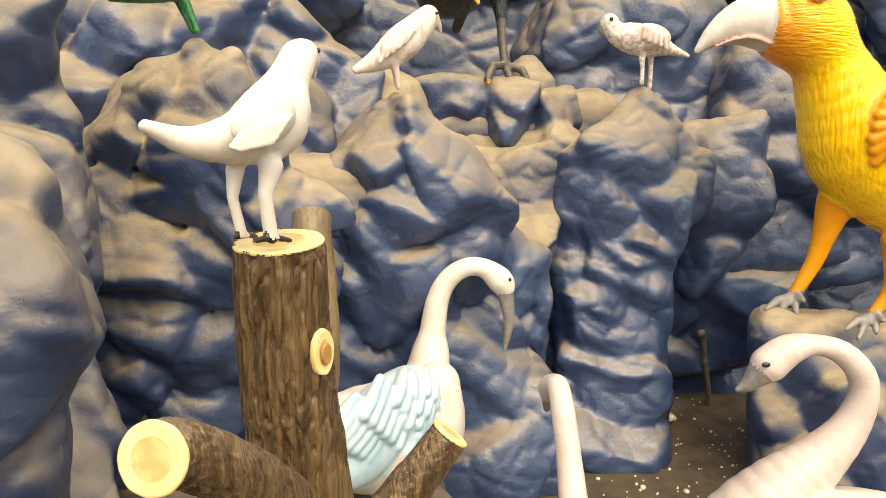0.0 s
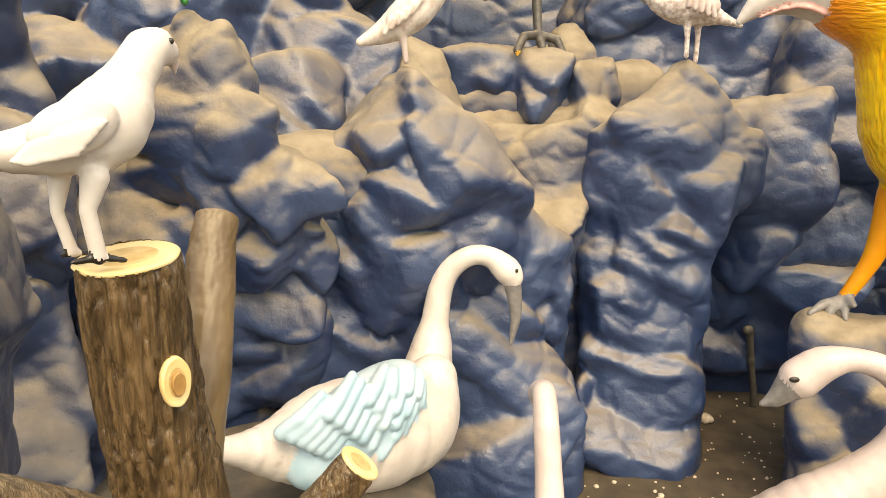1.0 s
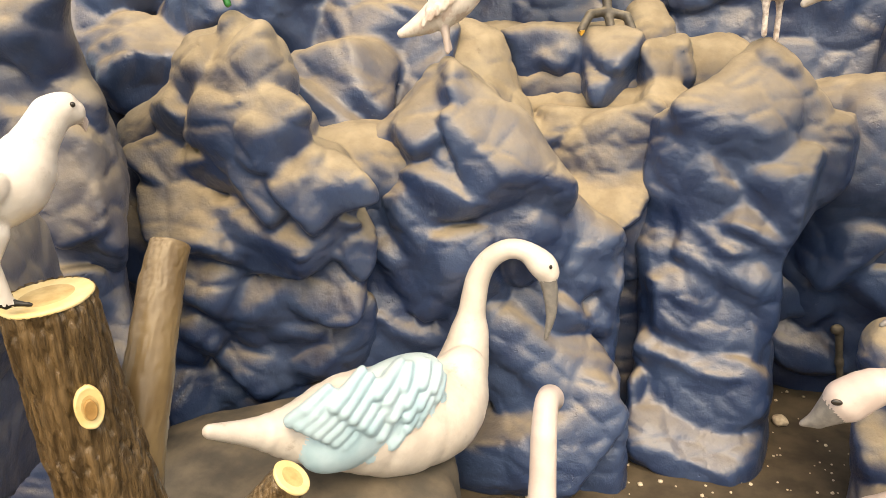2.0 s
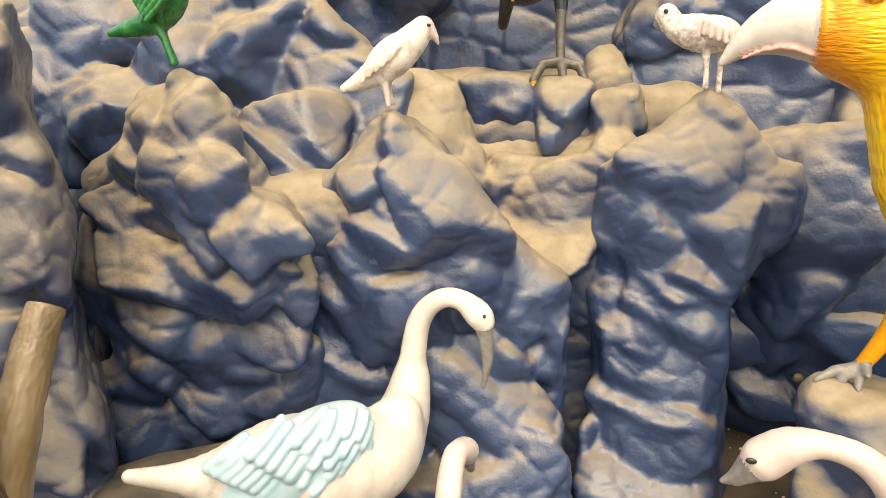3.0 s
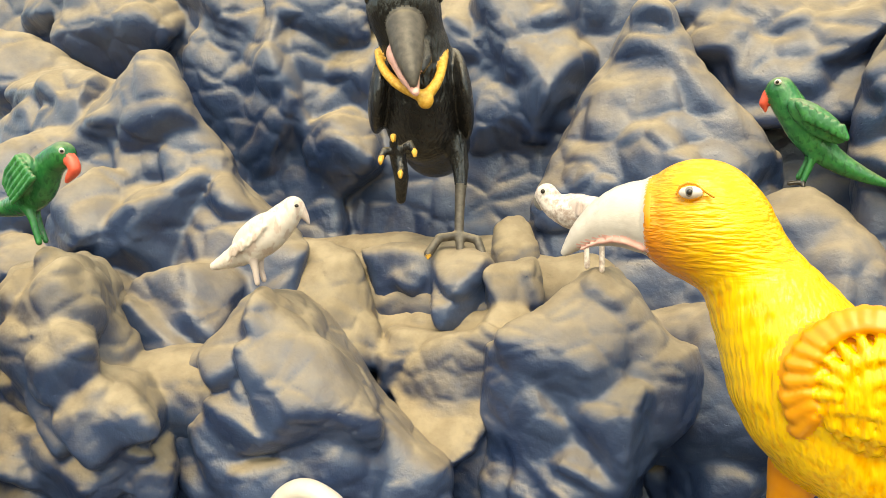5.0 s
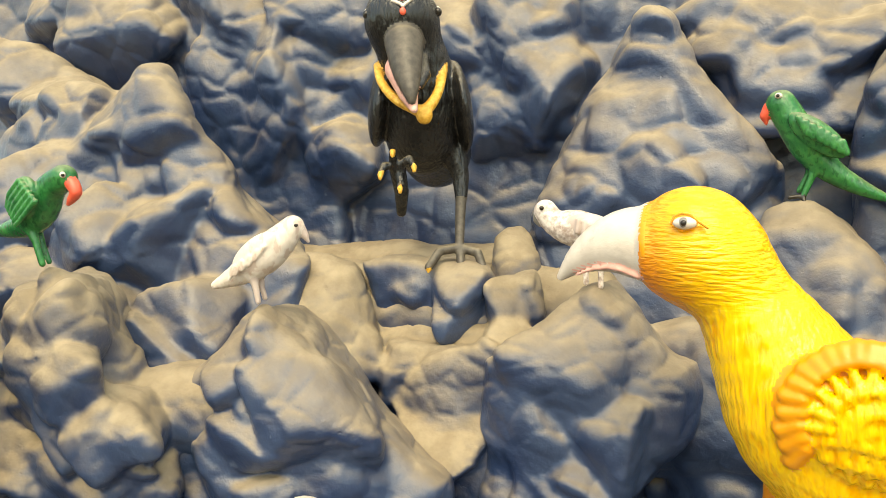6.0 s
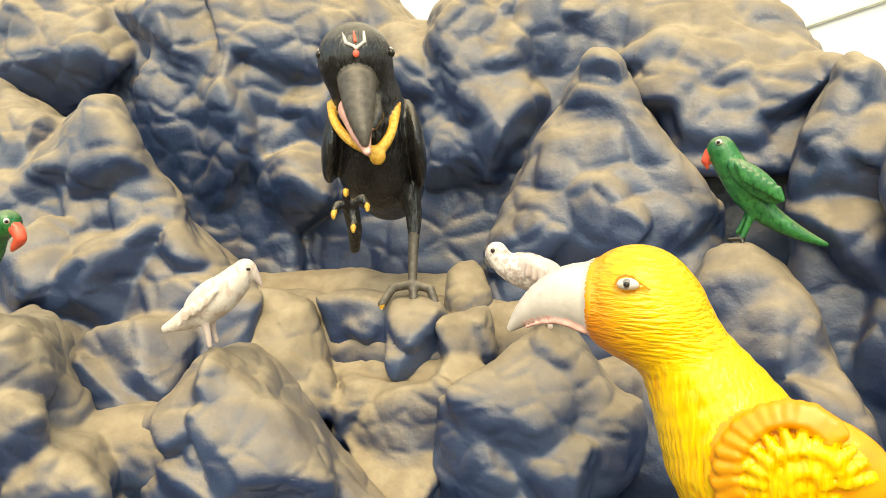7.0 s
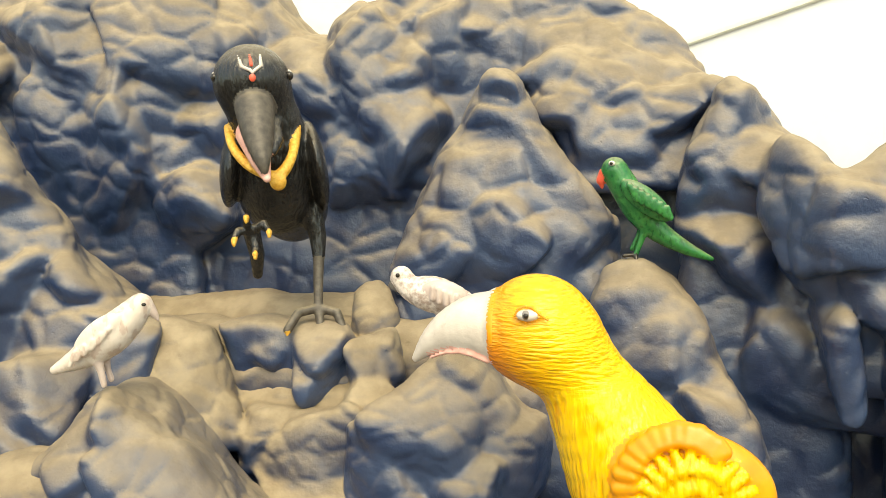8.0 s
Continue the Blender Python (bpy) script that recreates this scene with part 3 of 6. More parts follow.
recess_rock.lump(1.305, 3.339, 1.062, 0.216, 0.205, 0.216, 25)
recess_rock.lump(1.255, 3.658, 0.312, 0.291, 0.246, 0.259, 25)
recess_rock.lump(1.383, 3.549, 0.583, 0.271, 0.229, 0.241, -30)
recess_rock.lump(1.228, 3.763, 0.026, 0.274, 0.260, 0.274, 12)
recess_rock.lump(1.412, 3.739, 0.067, 0.302, 0.223, 0.235, -29)
recess_rock.lump(1.321, 3.389, 1.268, 0.214, 0.203, 0.214, 26)
recess_rock.lump(1.472, 3.529, 0.369, 0.244, 0.203, 0.213, 33)
gully_rock = Form()
gully_rock.slab([(-0.00, 1.27), (0.58, 1.28), (0.54, 1.04), (0.46, 0.89), (0.34, 0.81), (0.17, 0.96)], 2.95, -0.15, -0.24, (0.35, 1.04), 0.8, 0.1, 0.04)
gully_rock.slab([(0.04, 1.21), (0.56, 1.23), (0.68, -0.73), (0.05, -0.91)], 3.04, -0.16, -0.17, (0.31, 1.22), 0.0, 0.1, 0.05)
gully_rock.core((-0.2, 3.3, 1.1), 0.22, (0.5, 3.35, 1.0), 0.22)
gully_rock.core((-0.02, 3.24, 1.25), 0.12, (0.44, 3.22, 1.25), 0.12)
gully_rock.slab([(-0.29, 1.66), (-0.05, 1.60), (0.05, 1.30), (0.07, 1.13), (-0.78, 1.05), (-0.58, 1.45), (-0.44, 1.63)], 3.02, -0.66, -0.16, (-0.27, 1.41), 0.25, 0.2, 0.08)
gully_rock.core((0.406, 3.530, 1.632), 0.084, (0.437, 3.490, 1.554), 0.105)
gully_rock.slab([(0.36, 1.55), (0.59, 1.58), (0.64, 1.38), (0.61, 0.99), (0.35, 0.96)], 3.24, -0.30, -0.19, (0.51, 1.30), 0.2, 0.0, 0.08)
gully_rock.slab([(0.03, 1.29), (0.47, 1.31), (0.51, 0.80), (-0.06, 0.72)], 3.1, -0.42, -0.30, (0.25, 1.04), 0.35, 0, 0.06)
gully_rock.lump(0.304, 3.092, 1.044, 0.273, 0.137, 0.287, -24)
gully_rock.lump(0.218, 3.059, 1.138, 0.203, 0.058, 0.116, -23)
gully_rock.lump(0.403, 3.129, 1.176, 0.173, 0.072, 0.144, -16)
gully_rock.lump(0.407, 3.038, 0.903, 0.172, 0.086, 0.172, -20)
gully_rock.lump(0.469, 3.285, 1.404, 0.141, 0.129, 0.136, -30)
gully_rock.lump(0.435, 3.435, 1.639, 0.154, 0.127, 0.133, -8)
gully_rock.lump(0.206, 3.137, 1.234, 0.202, 0.138, 0.146, -30)
gully_rock.lump(-0.188, 3.101, 1.364, 0.215, 0.204, 0.301, 23)
gully_rock.lump(-0.363, 3.153, 1.563, 0.284, 0.176, 0.185, 14)
gully_rock.lump(0.045, 3.065, 1.226, 0.155, 0.107, 0.113, -32)
gully_rock.lump(0.512, 3.147, 1.264, 0.163, 0.103, 0.108, -29)
gully_rock.lump(-0.241, 2.993, 1.265, 0.226, 0.161, 0.169, -19)
gully_rock.lump(0.561, 3.322, 1.481, 0.113, 0.108, 0.170, 15)
crow_block = Form()
crow_block.slab([(-0.15, 1.60), (0.02, 1.61), (0.43, 1.62), (0.46, 1.49), (0.45, 1.33), (0.36, 1.27), (0.02, 1.25), (-0.11, 1.38)], 3.19, -0.43, -0.13, (0.19, 1.45), 0, 0.15, 0.05)
crow_block.lump(0.030, 3.290, 1.500, 0.200, 0.120, 0.130, -6)
crow_block.lump(0.290, 3.270, 1.510, 0.150, 0.150, 0.130, 6)
crow_block.lump(0.270, 3.270, 1.385, 0.115, 0.150, 0.120, -12)
crow_block.lump(0.080, 3.290, 1.360, 0.150, 0.120, 0.110, -20)
crow_block.lump(0.400, 3.300, 1.440, 0.085, 0.110, 0.140, 12)
crow_ledge = Form()
crow_ledge.slab([(-1.72, 1.51), (0.70, 1.56), (0.71, 0.30), (-1.84, -0.22)], 3.3, -0.61, -0.09, (-0.33, 1.54), 0.0, 0.25, 0.05)
crow_ledge.core((-0.9, 3.5, 1.34), 0.2, (0.7, 3.55, 1.36), 0.2)
crow_ledge.core((-0.9, 3.8, 1.38), 0.22, (0.9, 3.85, 1.4), 0.22)
crow_ledge.core((-0.75, 3.25, 1.3), 0.18, (0.3, 3.36, 1.36), 0.18)
crow_ledge.lump(0.169, 3.847, 1.845, 0.326, 0.147, 0.155, -31)
crow_ledge.lump(-0.384, 3.750, 1.922, 0.177, 0.162, 0.170, 13)
crow_ledge.lump(-0.098, 3.785, 1.808, 0.332, 0.133, 0.140, -28)
crow_ledge.lump(-0.745, 3.597, 1.829, 0.249, 0.169, 0.178, 17)
crow_ledge.lump(0.378, 3.795, 1.867, 0.198, 0.141, 0.149, 5)
crow_ledge.lump(0.532, 3.514, 1.672, 0.178, 0.169, 0.178, 26)
west_mountain = Form()
west_mountain.slab([(-0.91, 2.45), (-1.10, 2.45), (-1.22, 2.37), (-1.34, 2.28), (-1.63, 2.16), (-1.97, 2.11), (-3.10, 1.98), (-3.42, -0.37), (-0.63, 0.19), (-0.20, 1.64), (-0.38, 1.74), (-0.53, 1.86), (-0.60, 1.99), (-0.73, 2.12), (-0.81, 2.30)], 2.98, -0.94, 0.14, (-0.92, 2.11), 0.32, 0.1, 0.16)
west_mountain.slab([(-3.77, 2.91), (-2.33, 2.73), (-1.96, 2.52), (-1.69, 2.39), (-1.74, 1.61), (-3.95, 1.58)], 3.4, -1.16, 0.19, (-1.93, 2.31), 0.3, 0.1, 0.1)
west_mountain.slab([(-1.69, 1.50), (-1.46, 1.61), (-1.21, 1.60), (-1.31, 0.84), (-1.86, 0.80)], 2.62, -0.96, -0.17, (-1.50, 1.29), 0.2, 0, 0.07)
west_mountain.lump(-1.128, 3.095, 2.391, 0.198, 0.152, 0.160, -16)
west_mountain.lump(-1.332, 3.111, 2.233, 0.309, 0.232, 0.244, 25)
west_mountain.lump(-1.019, 3.108, 2.140, 0.274, 0.252, 0.265, -30)
west_mountain.lump(-0.783, 3.114, 1.984, 0.185, 0.176, 0.185, -40)
west_mountain.lump(-1.046, 3.039, 1.916, 0.235, 0.178, 0.188, -33)
west_mountain.lump(-1.014, 2.972, 1.588, 0.279, 0.245, 0.258, 26)
west_mountain.lump(-1.527, 3.004, 1.990, 0.244, 0.232, 0.261, 13)
west_mountain.lump(-1.036, 2.755, 1.395, 0.182, 0.117, 0.124, -18)
west_mountain.lump(-0.650, 2.732, 1.373, 0.260, 0.161, 0.169, 26)
west_mountain.lump(-0.606, 3.031, 1.754, 0.155, 0.147, 0.164, -22)
west_mountain.lump(-0.543, 2.939, 1.530, 0.172, 0.164, 0.201, 1)
west_mountain.lump(-1.765, 3.190, 2.282, 0.247, 0.201, 0.212, 35)
west_mountain.lump(-2.257, 3.397, 2.487, 0.389, 0.229, 0.241, -30)
west_mountain.lump(-2.645, 3.677, 2.792, 0.389, 0.185, 0.195, 17)
west_mountain.lump(-1.862, 3.071, 2.112, 0.244, 0.166, 0.175, 32)
west_mountain.lump(-1.183, 2.777, 1.668, 0.178, 0.169, 0.208, -34)
west_mountain.lump(-0.640, 2.599, 1.268, 0.239, 0.101, 0.106, -34)
west_mountain.lump(-0.680, 3.166, 1.850, 0.126, 0.120, 0.126, -30)
west_mountain.lump(-1.621, 2.786, 1.812, 0.218, 0.207, 0.218, -19)
west_mountain.lump(-0.855, 3.033, 1.875, 0.168, 0.160, 0.184, -20)
west_mountain.lump(-1.463, 2.628, 1.480, 0.250, 0.154, 0.162, 0)
west_mountain.lump(-1.710, 2.699, 1.497, 0.214, 0.204, 0.245, -12)
west_mountain.lump(-1.952, 3.011, 1.654, 0.270, 0.224, 0.236, 8)
back_rock = Form()
back_rock.slab([(-4.08, 3.96), (-0.48, 3.45), (-0.22, 2.99), (-0.14, 2.90), (-0.01, 2.87), (0.07, 2.95), (0.20, 3.03), (0.44, 3.08), (1.45, 2.96), (1.67, 2.81), (1.76, 2.72), (1.83, 2.59), (1.91, 2.07), (2.23, 0.37), (-4.84, -1.00)], 4.12, -0.17, 0.18, (0.84, 2.71), 0.1, 0.05, 0.06)
back_rock.slab([(-3.73, 3.84), (-0.89, 3.44), (-0.71, 2.88), (-0.66, 2.59), (-0.60, 2.06), (-0.69, -0.08), (-4.44, -0.80)], 3.9, -0.65, 0.13, (-0.66, 2.51), 0.1, 0.15, 0.16)
back_rock.slab([(0.97, 2.74), (1.34, 2.72), (1.67, 2.71), (1.79, 2.61), (1.86, 2.05), (1.24, 2.06), (1.04, 2.47)], 4.0, 0.00, 0.12, (1.43, 2.48), 0.5, 0, 0.1)
back_rock.lump(-1.539, 4.004, 2.703, 0.370, 0.293, 0.308, 16)
back_rock.lump(-1.423, 3.944, 2.383, 0.283, 0.269, 0.324, -25)
back_rock.lump(-0.887, 3.998, 2.567, 0.271, 0.258, 0.271, 29)
back_rock.lump(-0.848, 3.980, 2.260, 0.233, 0.222, 0.272, -11)
back_rock.lump(-1.109, 3.927, 2.146, 0.237, 0.225, 0.277, -21)
back_rock.lump(-0.658, 4.084, 2.412, 0.234, 0.222, 0.351, 21)
back_rock.lump(0.273, 4.161, 2.552, 0.339, 0.244, 0.257, -34)
back_rock.lump(0.152, 4.259, 2.234, 0.369, 0.315, 0.332, -26)
back_rock.lump(0.409, 4.083, 2.363, 0.209, 0.199, 0.244, -2)
back_rock.lump(0.023, 4.187, 2.580, 0.223, 0.212, 0.334, 27)
back_rock.lump(-0.669, 3.908, 2.037, 0.228, 0.180, 0.190, 34)
back_rock.lump(-1.381, 4.001, 2.898, 0.362, 0.286, 0.301, -4)
back_rock.lump(-1.019, 3.944, 2.436, 0.272, 0.258, 0.311, 33)
back_rock.lump(-0.800, 3.974, 2.843, 0.229, 0.218, 0.324, 19)
back_rock.lump(-1.177, 3.973, 2.693, 0.238, 0.226, 0.238, 16)
back_rock.lump(-0.533, 4.109, 2.902, 0.270, 0.183, 0.193, -32)
back_rock.lump(-0.366, 4.163, 2.660, 0.194, 0.184, 0.194, -12)
back_rock.lump(0.108, 4.197, 2.703, 0.240, 0.228, 0.240, -34)
back_rock.lump(0.209, 4.211, 2.483, 0.257, 0.244, 0.368, -6)
back_rock.lump(0.407, 4.209, 2.640, 0.269, 0.239, 0.251, 33)
back_rock.lump(0.575, 4.236, 2.742, 0.214, 0.203, 0.214, 34)
back_rock.lump(0.687, 4.241, 2.841, 0.250, 0.135, 0.143, -15)
back_rock.lump(0.400, 4.242, 2.868, 0.293, 0.139, 0.147, 31)
back_rock.lump(1.218, 4.209, 2.709, 0.400, 0.158, 0.167, -13)
back_rock.lump(1.347, 4.044, 2.513, 0.316, 0.135, 0.142, -25)
back_rock.lump(1.653, 3.918, 2.386, 0.252, 0.098, 0.104, 23)
back_rock.lump(1.578, 4.240, 2.646, 0.260, 0.130, 0.137, -31)
back_rock.lump(0.952, 4.291, 2.826, 0.246, 0.134, 0.141, -29)
back_rock.lump(1.506, 4.083, 2.543, 0.283, 0.120, 0.126, -17)
back_rock.lump(1.234, 4.005, 2.407, 0.222, 0.150, 0.158, -14)
back_rock.lump(1.422, 3.942, 2.249, 0.214, 0.131, 0.138, 6)
back_rock.lump(-1.982, 3.723, 2.748, 0.361, 0.267, 0.281, 22)
back_rock.lump(-2.371, 3.806, 2.950, 0.382, 0.242, 0.255, 22)
back_rock.lump(-1.894, 3.933, 2.931, 0.291, 0.276, 0.291, -10)
back_rock.lump(-2.408, 4.088, 3.139, 0.499, 0.194, 0.204, 22)
back_rock.lump(-1.051, 4.085, 3.067, 0.323, 0.154, 0.162, -28)
back_rock.lump(1.555, 4.246, 2.636, 0.196, 0.140, 0.147, 20)
east_mountain = Form()
east_mountain.slab([(0.99, 2.61), (0.91, 2.62), (0.83, 2.52), (0.76, 2.38), (0.65, 2.24), (0.56, 2.06), (0.44, 1.85), (0.39, 1.75), (0.37, 0.23), (1.50, 0.45), (1.45, 1.95), (1.34, 2.08), (1.23, 2.20), (1.14, 2.37), (1.06, 2.54)], 3.72, -0.17, 0.05, (0.92, 2.25), 0.22, 0.05, 0.15)
east_mountain.lump(0.922, 3.837, 2.516, 0.179, 0.170, 0.192, -7)
east_mountain.lump(0.987, 3.861, 2.335, 0.276, 0.233, 0.245, 20)
east_mountain.lump(0.733, 3.837, 2.345, 0.135, 0.128, 0.273, -35)
east_mountain.lump(1.105, 3.872, 2.234, 0.185, 0.176, 0.231, 35)
east_mountain.lump(0.622, 3.814, 2.099, 0.178, 0.169, 0.242, -30)
east_mountain.lump(0.878, 3.791, 2.094, 0.262, 0.205, 0.216, 13)
east_mountain.lump(1.138, 3.799, 1.994, 0.276, 0.214, 0.225, -21)
east_mountain.lump(0.843, 3.724, 1.853, 0.277, 0.181, 0.191, 33)
east_mountain.lump(0.494, 3.794, 1.948, 0.148, 0.141, 0.204, -30)
east_mountain.lump(1.080, 3.718, 1.785, 0.240, 0.171, 0.180, 4)
east_mountain.lump(1.284, 3.819, 2.016, 0.180, 0.171, 0.210, -34)
east_mountain.lump(0.782, 3.782, 2.193, 0.157, 0.149, 0.157, -32)
east_mountain.lump(0.663, 3.649, 1.832, 0.186, 0.147, 0.155, 30)
east_parrot_peak = Form()
east_parrot_peak.core((1.49, 3.515, 1.777), 0.04, (1.49, 3.645, 1.444), 0.17)
east_parrot_peak.slab([(1.45, 1.84), (1.54, 1.84), (1.63, 1.77), (1.73, 1.64), (1.82, 1.44), (1.91, 1.25), (2.04, 0.71), (1.25, 0.56), (1.28, 1.46), (1.31, 1.69), (1.37, 1.80)], 3.42, 0.05, -0.16, (1.57, 1.64), 0.15, 0.05, 0.15)
east_parrot_peak.lump(1.494, 3.501, 1.754, 0.219, 0.117, 0.123, 11)
east_parrot_peak.lump(1.426, 3.471, 1.604, 0.193, 0.132, 0.139, 9)
east_parrot_peak.lump(1.618, 3.503, 1.608, 0.208, 0.178, 0.187, -33)
east_parrot_peak.lump(1.527, 3.465, 1.410, 0.242, 0.170, 0.179, 34)
east_parrot_peak.lump(1.686, 3.469, 1.390, 0.193, 0.176, 0.185, -34)
east_parrot_peak.lump(1.762, 3.446, 1.217, 0.231, 0.220, 0.231, 14)
east_parrot_peak.lump(1.382, 3.471, 1.322, 0.215, 0.179, 0.188, 2)
east_parrot_peak.lump(1.353, 3.541, 1.698, 0.138, 0.131, 0.138, 24)
east_parrot_peak.lump(1.577, 3.414, 1.208, 0.207, 0.172, 0.181, 30)
east_parrot_peak.lump(1.720, 3.484, 1.513, 0.130, 0.123, 0.156, -30)
east_parrot_peak.lump(1.669, 3.472, 1.509, 0.217, 0.180, 0.190, 34)
east_parrot_peak.lump(1.768, 3.433, 1.218, 0.240, 0.203, 0.213, -34)
east_parrot_peak.lump(1.997, 3.307, 1.193, 0.176, 0.167, 0.226, -17)
east_parrot_peak.lump(2.175, 3.242, 1.230, 0.260, 0.225, 0.236, -0)
east_parrot_peak.lump(1.853, 3.325, 1.135, 0.204, 0.194, 0.204, 33)
dark_peak = Form()
dark_peak.slab([(1.82, 2.51), (1.88, 2.52), (1.94, 2.49), (2.03, 2.37), (2.09, 2.28), (2.24, 2.13), (2.36, 0.58), (1.66, 0.50), (1.62, 1.88), (1.64, 2.15), (1.74, 2.35), (1.78, 2.46)], 3.64, 0.15, 0.05, (1.88, 2.32), 0.1, 0, 0.14)
dark_peak.slab([(2.30, 2.23), (2.17, 2.13), (2.05, 2.03), (1.98, 1.94), (2.01, 1.71), (2.19, 1.64), (2.29, 1.56), (2.33, 0.76), (2.72, 0.80), (2.64, 2.47)], 3.32, 0.25, -0.13, (2.11, 1.84), 0.1, 0, 0.1)
dark_peak.slab([(1.75, 1.92), (1.88, 1.95), (2.05, 1.91), (2.13, 1.64), (2.15, 0.76), (1.78, 0.72)], 3.72, 0.17, -0.11, (1.95, 1.86), 0.2, 0, 0.08)
dark_peak.slab([(1.72, 1.55), (2.2, 1.75), (2.9, 2.25), (4.2, 2.9), (4.2, -0.6), (1.72, -0.6)], 3.82, 0.1, 0, (2.4, 1.6), 0.1, -0.1, 0.1)
dark_peak.lump(2.55, 3.60, 1.75, 0.30, 0.20, 0.26, 20)
dark_peak.lump(2.60, 3.62, 1.35, 0.28, 0.22, 0.24, -20)
dark_peak.lump(2.75, 3.62, 2.05, 0.28, 0.20, 0.24, 30)
dark_peak.lump(1.853, 3.707, 2.405, 0.139, 0.127, 0.133, -18)
dark_peak.lump(1.759, 3.716, 2.225, 0.203, 0.167, 0.176, -20)
dark_peak.lump(1.667, 3.742, 2.143, 0.153, 0.133, 0.139, 29)
dark_peak.lump(1.873, 3.726, 2.200, 0.161, 0.153, 0.161, 9)
dark_peak.lump(1.744, 3.690, 2.013, 0.245, 0.130, 0.136, -15)
dark_peak.lump(2.120, 3.708, 2.155, 0.222, 0.158, 0.167, 30)
dark_peak.lump(1.868, 3.633, 1.858, 0.240, 0.121, 0.127, -22)
dark_peak.lump(1.933, 3.674, 2.052, 0.255, 0.108, 0.113, 6)
dark_peak.lump(2.189, 3.435, 1.996, 0.273, 0.200, 0.211, -25)
dark_peak.lump(2.283, 3.409, 2.112, 0.195, 0.162, 0.171, 31)
dark_peak.lump(2.151, 3.799, 1.630, 0.368, 0.296, 0.311, 32)
dark_peak.lump(2.280, 3.425, 1.798, 0.223, 0.188, 0.198, -30)
dark_peak.lump(2.185, 3.655, 1.389, 0.275, 0.235, 0.247, 7)
dark_peak.lump(2.285, 3.304, 1.567, 0.168, 0.160, 0.216, -30)
dark_peak.lump(2.054, 3.709, 1.370, 0.173, 0.164, 0.202, -34)
perch_rock = Form()
perch_rock.slab([(1.18, 0.67), (1.21, 0.71), (1.97, 0.71), (2.40, -0.64), (1.26, -0.64)], 2.62, 0.46, -0.29, (1.19, 0.69), 0, 0.05, 0.06)
perch_rock.lump(1.411, 2.701, 0.701, 0.270, 0.135, 0.142, 30)
perch_rock.lump(1.747, 2.870, 0.751, 0.269, 0.170, 0.179, -32)
perch_rock.lump(1.284, 2.651, 0.625, 0.154, 0.133, 0.140, 1)
perch_rock.lump(1.476, 2.696, 0.470, 0.311, 0.215, 0.226, -33)
perch_rock.lump(1.330, 2.686, 0.283, 0.173, 0.165, 0.318, 29)
perch_rock.lump(1.589, 2.693, 0.231, 0.259, 0.219, 0.230, -21)
perch_rock.lump(1.417, 2.673, 0.019, 0.261, 0.220, 0.232, -31)
perch_rock.lump(1.759, 2.743, 0.404, 0.232, 0.220, 0.261, 34)
perch_rock.lump(1.746, 2.689, 0.036, 0.233, 0.221, 0.262, -34)
perch_rock.lump(1.295, 2.719, 0.070, 0.091, 0.086, 0.272, 34)
perch_rock.lump(1.72, 2.98, 0.86, 0.24, 0.16, 0.17, 12)
perch_rock.lump(2.00, 2.92, 0.78, 0.26, 0.18, 0.22, -10)
perch_rock.lump(1.45, 2.98, 0.78, 0.16, 0.13, 0.13, 25)
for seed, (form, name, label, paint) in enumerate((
        (west_rock, "rock_wall", "navy painted cement side rock with smooth bulges", ROCK_LIT),
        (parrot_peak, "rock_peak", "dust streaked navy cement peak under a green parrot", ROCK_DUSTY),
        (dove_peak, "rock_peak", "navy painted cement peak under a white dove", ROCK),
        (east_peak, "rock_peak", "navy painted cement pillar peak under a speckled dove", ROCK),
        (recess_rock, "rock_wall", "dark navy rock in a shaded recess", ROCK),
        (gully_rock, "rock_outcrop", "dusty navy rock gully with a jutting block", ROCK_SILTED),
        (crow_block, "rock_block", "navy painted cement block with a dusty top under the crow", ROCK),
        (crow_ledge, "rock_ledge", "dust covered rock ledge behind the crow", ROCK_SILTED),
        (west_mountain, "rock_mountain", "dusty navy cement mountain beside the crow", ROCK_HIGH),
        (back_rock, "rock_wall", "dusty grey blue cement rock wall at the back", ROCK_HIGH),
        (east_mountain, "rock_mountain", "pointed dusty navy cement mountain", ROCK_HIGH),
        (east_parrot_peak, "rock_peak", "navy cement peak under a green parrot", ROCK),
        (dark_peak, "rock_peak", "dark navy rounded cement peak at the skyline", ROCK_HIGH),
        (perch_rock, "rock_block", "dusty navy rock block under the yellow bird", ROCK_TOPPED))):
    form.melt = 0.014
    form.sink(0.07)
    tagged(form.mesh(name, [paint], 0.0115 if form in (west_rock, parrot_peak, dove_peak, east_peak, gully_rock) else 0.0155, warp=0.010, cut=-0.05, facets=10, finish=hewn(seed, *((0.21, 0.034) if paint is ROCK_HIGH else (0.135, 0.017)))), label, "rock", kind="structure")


# ---- the painted tree stump ----
def link_part(name, bm, mat, parent, label=""):
    me = bpy.data.meshes.new(name)
    bm.to_mesh(me)
    bm.free()
    for f in me.polygons:
        f.use_smooth = True
    me.materials.append(mat)
    if mat == CUT:
        me.materials.append(CORE)
    ob = new(name, me)
    ob.parent = parent
    return tagged(ob, label)


